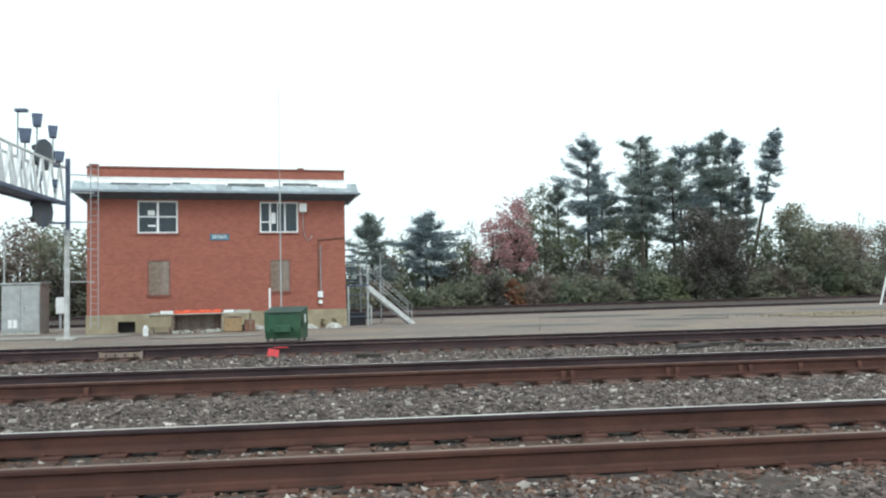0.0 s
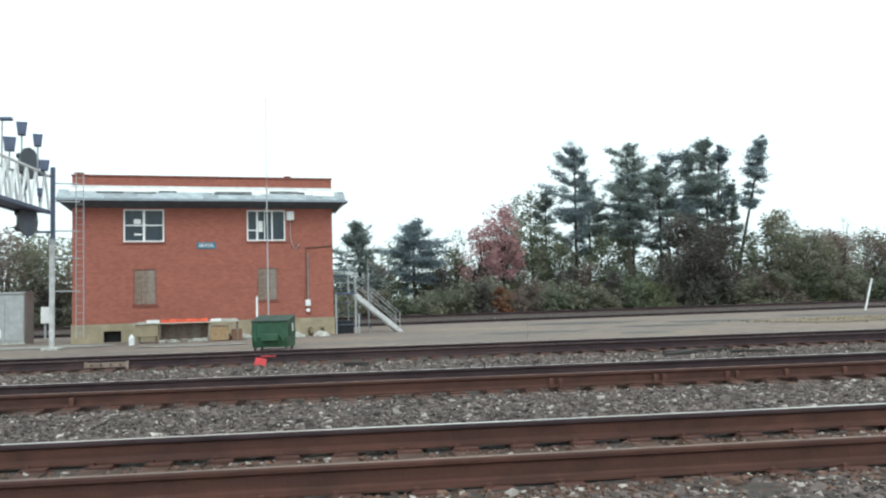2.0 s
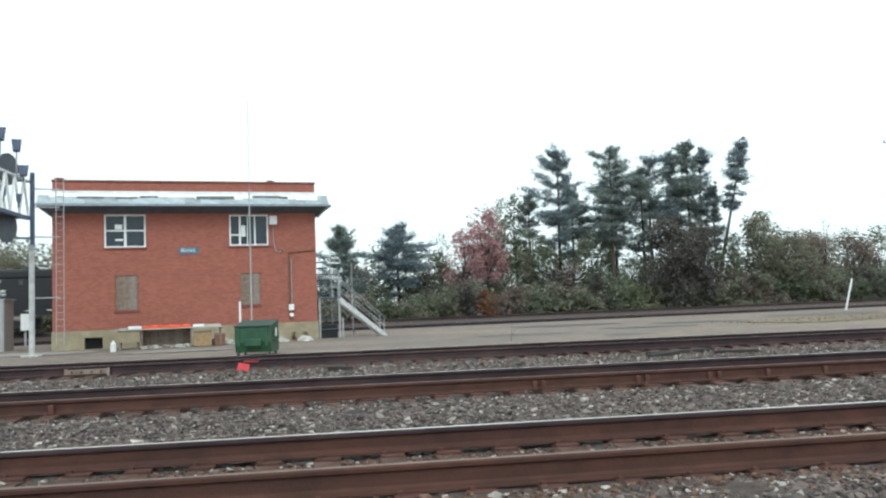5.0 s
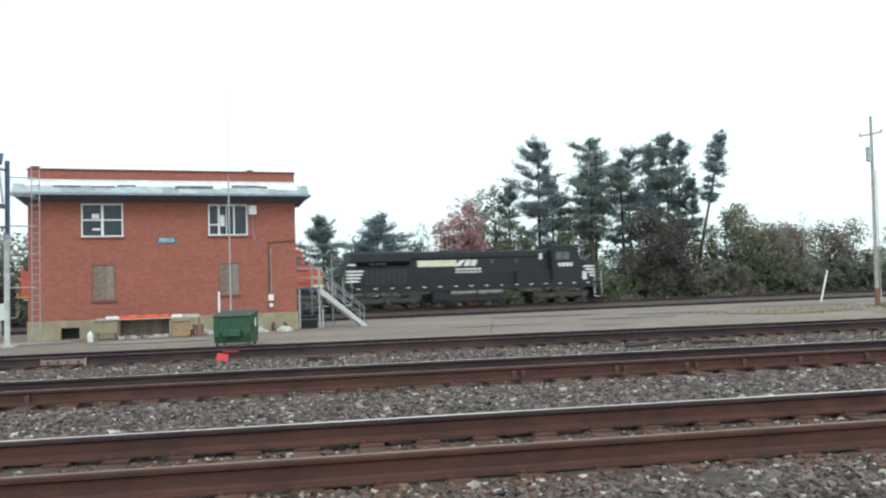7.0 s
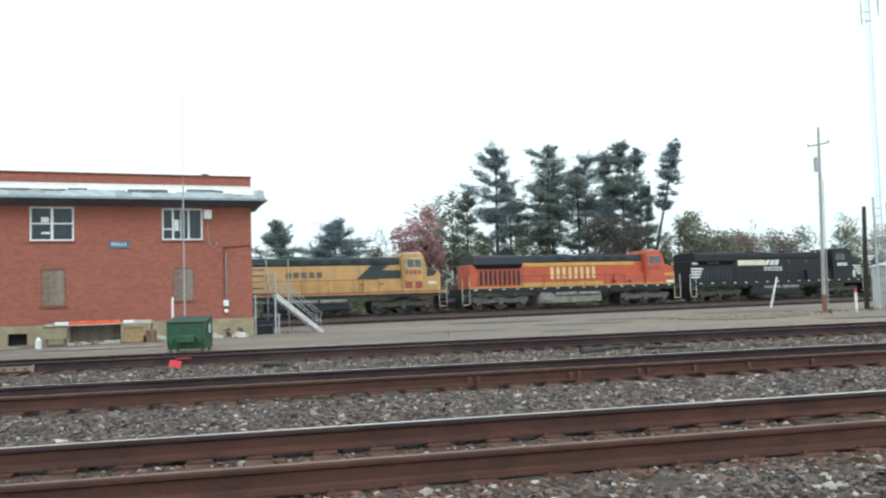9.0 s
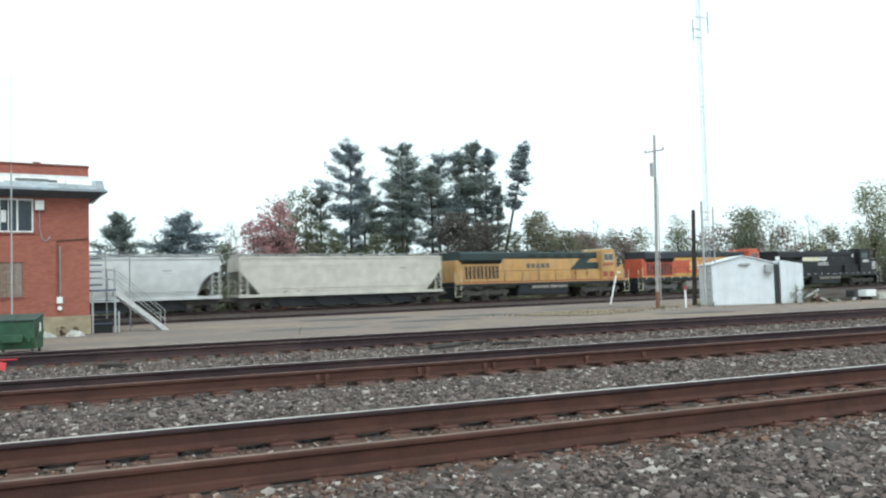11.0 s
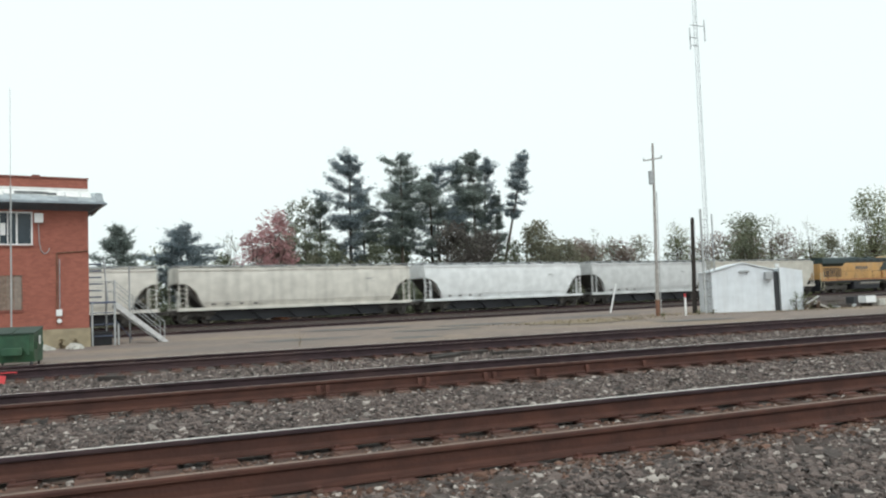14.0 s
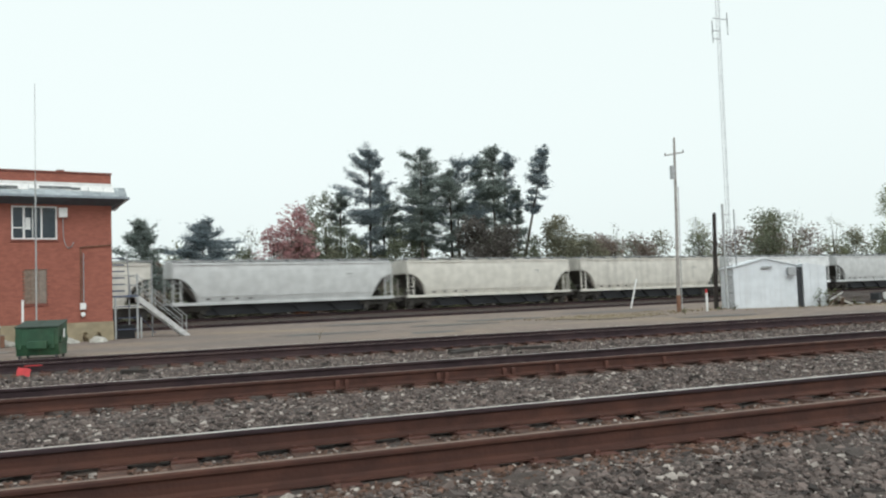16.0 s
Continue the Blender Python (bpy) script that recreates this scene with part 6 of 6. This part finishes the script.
    for x, y, sx, mm in ((51.6, 43.2, 1.0, WHITE), (53.0, 43.0, 1.6, PALE_STONE), (49.8, 43.0, 0.35, BLACK_METAL)):
        p = part("scrap_block", boxes((-sx / 2, sx / 2, -0.35, 0.35, 0, 0.5), bevel=0.03), mm)
        p.matrix_basis = pose(x, y, 0.25 if mm != PALE_STONE else 0.0)
        tagged(p, "block of scrap on the earth heap", "scrap", "scrap heap by the shed")


def trackside():
    """Small things that lie between the main tracks."""
    f = empty("trackside_flag", pose(-1.85, 18.08, 0.34), "bright red plastic marker lying against the rail", "marker")
    part("plate", boxes((-0.14, 0.1, -0.02, 0.02, 0.0, 0.2), bevel=0.01), RED_PAINT, f).matrix_basis = pose(0, 0, 0, -20, 12, 5)
    part("tape", boxes((-0.02, 0.3, 0.3, 0.33, 0.2, 0.225), bevel=0.005), RED_PAINT, f)
    j = empty("rail_joint", pose(-5.15, 18.45, 0.43), "pale weathered joint bar bolted to the rail", "rail joint")
    part("bar", boxes((-0.42, 0.42, -0.03, 0.0, 0.0, 0.11), bevel=0.008), BOARD, j)
    for x in (-0.45, 0.42):
        part("bond_plate", boxes((x, x + 0.05, -0.05, 0.01, -0.04, 0.13), bevel=0.006), BOARD, j)
    for k in range(4):
        part("bolt", rods(((-0.3 + k * 0.2, -0.06, 0.055), (-0.3 + k * 0.2, -0.028, 0.055)), r=0.022, sides=6), RAIL_DARK, j)
    for x, y, l, a, m, lab in ((7.6, 17.2, 1.5, 8, DARK_WOOD, "dark broken tie lying between the tracks"), (8.6, 16.5, 0.9, -14, DARK_WOOD, "dark weathered board lying between the tracks"), (7.0, 16.6, 0.8, 20, DARK_WOOD, "dark broken tie lying between the tracks"),
                               (0.2, 17.0, 0.5, 10, DARK_WOOD, "dark splinter of tie wood on the ballast")):
        p = part("old_tie", boxes((-l / 2, l / 2, -0.11, 0.11, 0, 0.13), bevel=0.02), m)
        p.matrix_basis = pose(x, y, 0.325, 0, random.uniform(-3, 3), a)
        tagged(p, lab, "timber", "loose timber")
    wet = "dark damp patch on the lot"
    for k, (x, y, w, d, mm, lab) in enumerate(((13.3, 35.3, 1.3, 1.0, WET, wet), (9.0, 39.5, 2.4, 1.1, WET, wet), (22.0, 47.5, 3.0, 1.5, WET, wet), (17.5, 43.0, 2.6, 1.2, WET, wet), (34.0, 52.5, 4.2, 1.6, WET, wet),
                                               (15.0, 51.0, 3.4, 1.6, WET, wet), (30.0, 36.0, 2.6, 1.0, WET, wet), (-15.5, 40.3, 4.6, 1.8, PALE_LOT, "pale gravel spread beside the building"),
                                               (-6.8, 37.2, 2.4, 0.8, PALE_LOT, "pale gravel spread beside the building"), 
                                               (27.5, 43.2, 4.4, 3.0, STRAW, "patch of dead yellow grass on the lot"))):
        bm = bmesh.new()
        n = 72
        ring = []
        for i in range(n):
            q = 2 * math.pi * i / n
            e = 1 + 0.35 * noise.noise(Vector((math.cos(q) * 1.6, math.sin(q) * 1.6, x))) + 0.22 * noise.noise(Vector((math.cos(q) * 7, math.sin(q) * 7, y)))
            ring.append(bm.verts.new((w * e * math.cos(q), d * e * math.sin(q), 0)))
        bm.faces.new(ring)
        p = part("ground_patch", bm, mm)
        p.matrix_basis = pose(x, y, 0.006 + 0.003 * k)
        tagged(p, lab, "ground patch", "patches on the lot", "structure")
    # joint bars along the second track's near rail
    for k, x in enumerate((2.82, 2.95, 4.33, 4.46, 5.4, 5.55, 6.3, 7.2, 8.3, -3.55)):
        p = part("rail_anchor", boxes((-0.03, 0.03, -0.06, -0.01, 0.43, 0.54), bevel=0.006), PLATE)
        p.matrix_basis = pose(x, 11.205, 0)
        tagged(p, "rusty anchor clamped on the rail web", "rail anchor", "rail anchors")


def grass():
    """Thin dry grass and weeds on the lot."""
    pts = []
    for cx, cy, sx, sy, n in ((27.5, 43.2, 2.6, 1.6, 900), (36, 46.5, 3, 1.2, 400), (46, 41.5, 4, 1.0, 400)):
        p = np.stack([rng.normal(cx, sx, n), rng.normal(cy, sy, n), rng.uniform(0.0, 0.05, n)], -1)
        pts.append(p)
    v, f = leaves(np.concatenate(pts), 0.06, 1.2)
    tagged(mesh_object("dry_grass", v, f.tolist(), [DRY_GRASS]), "thin dry yellow grass on the lot", "grass", kind="stuff")


ground()
ballast()
track(TRACKS[0], -160, 220, RAIL, detail=(-6, 24), label="near railway track of rusty rails on wooden ties")
track(TRACKS[1], -160, 220, RAIL, detail=(-10, 34), far_side=RAIL_DARK, label="railway track of rusty rails with polished heads")
track(TRACKS[2], -160, 220, RAIL_DARK, detail=(-16, 40), label="dark railway track beside the lot")
FAR = pose(TRAIN_BASE[0], TRAIN_BASE[1], 0, 0, 0, SKEW)
track(0, -220, 300, RAIL_DARK, FAR, label="far railway track that the train runs on")
track(-4.4, -220, 300, RAIL_DARK, FAR @ pose(0, 0, -0.42), label="low siding track along the lot")


def far_bed():
    bm = bmesh.new()
    prism(bm, [(-6.4, -0.02), (-3.2, 0.06), (-2.0, 0.36), (2.2, 0.38), (4.5, 0.05), (9, -0.02)], -260, 340, "x")
    ob = part("far_ballast_bed", bm, BED)
    ob.matrix_basis = FAR
    tagged(ob, "dark gravel bed of the far tracks", "ground", kind="structure")


far_bed()
building()
stairs()
train()
woods()
signal_bridge()
cabinets()
lot_junk()
dumpster()
poles()
shed()
trackside()
grass()
stones()
motions()
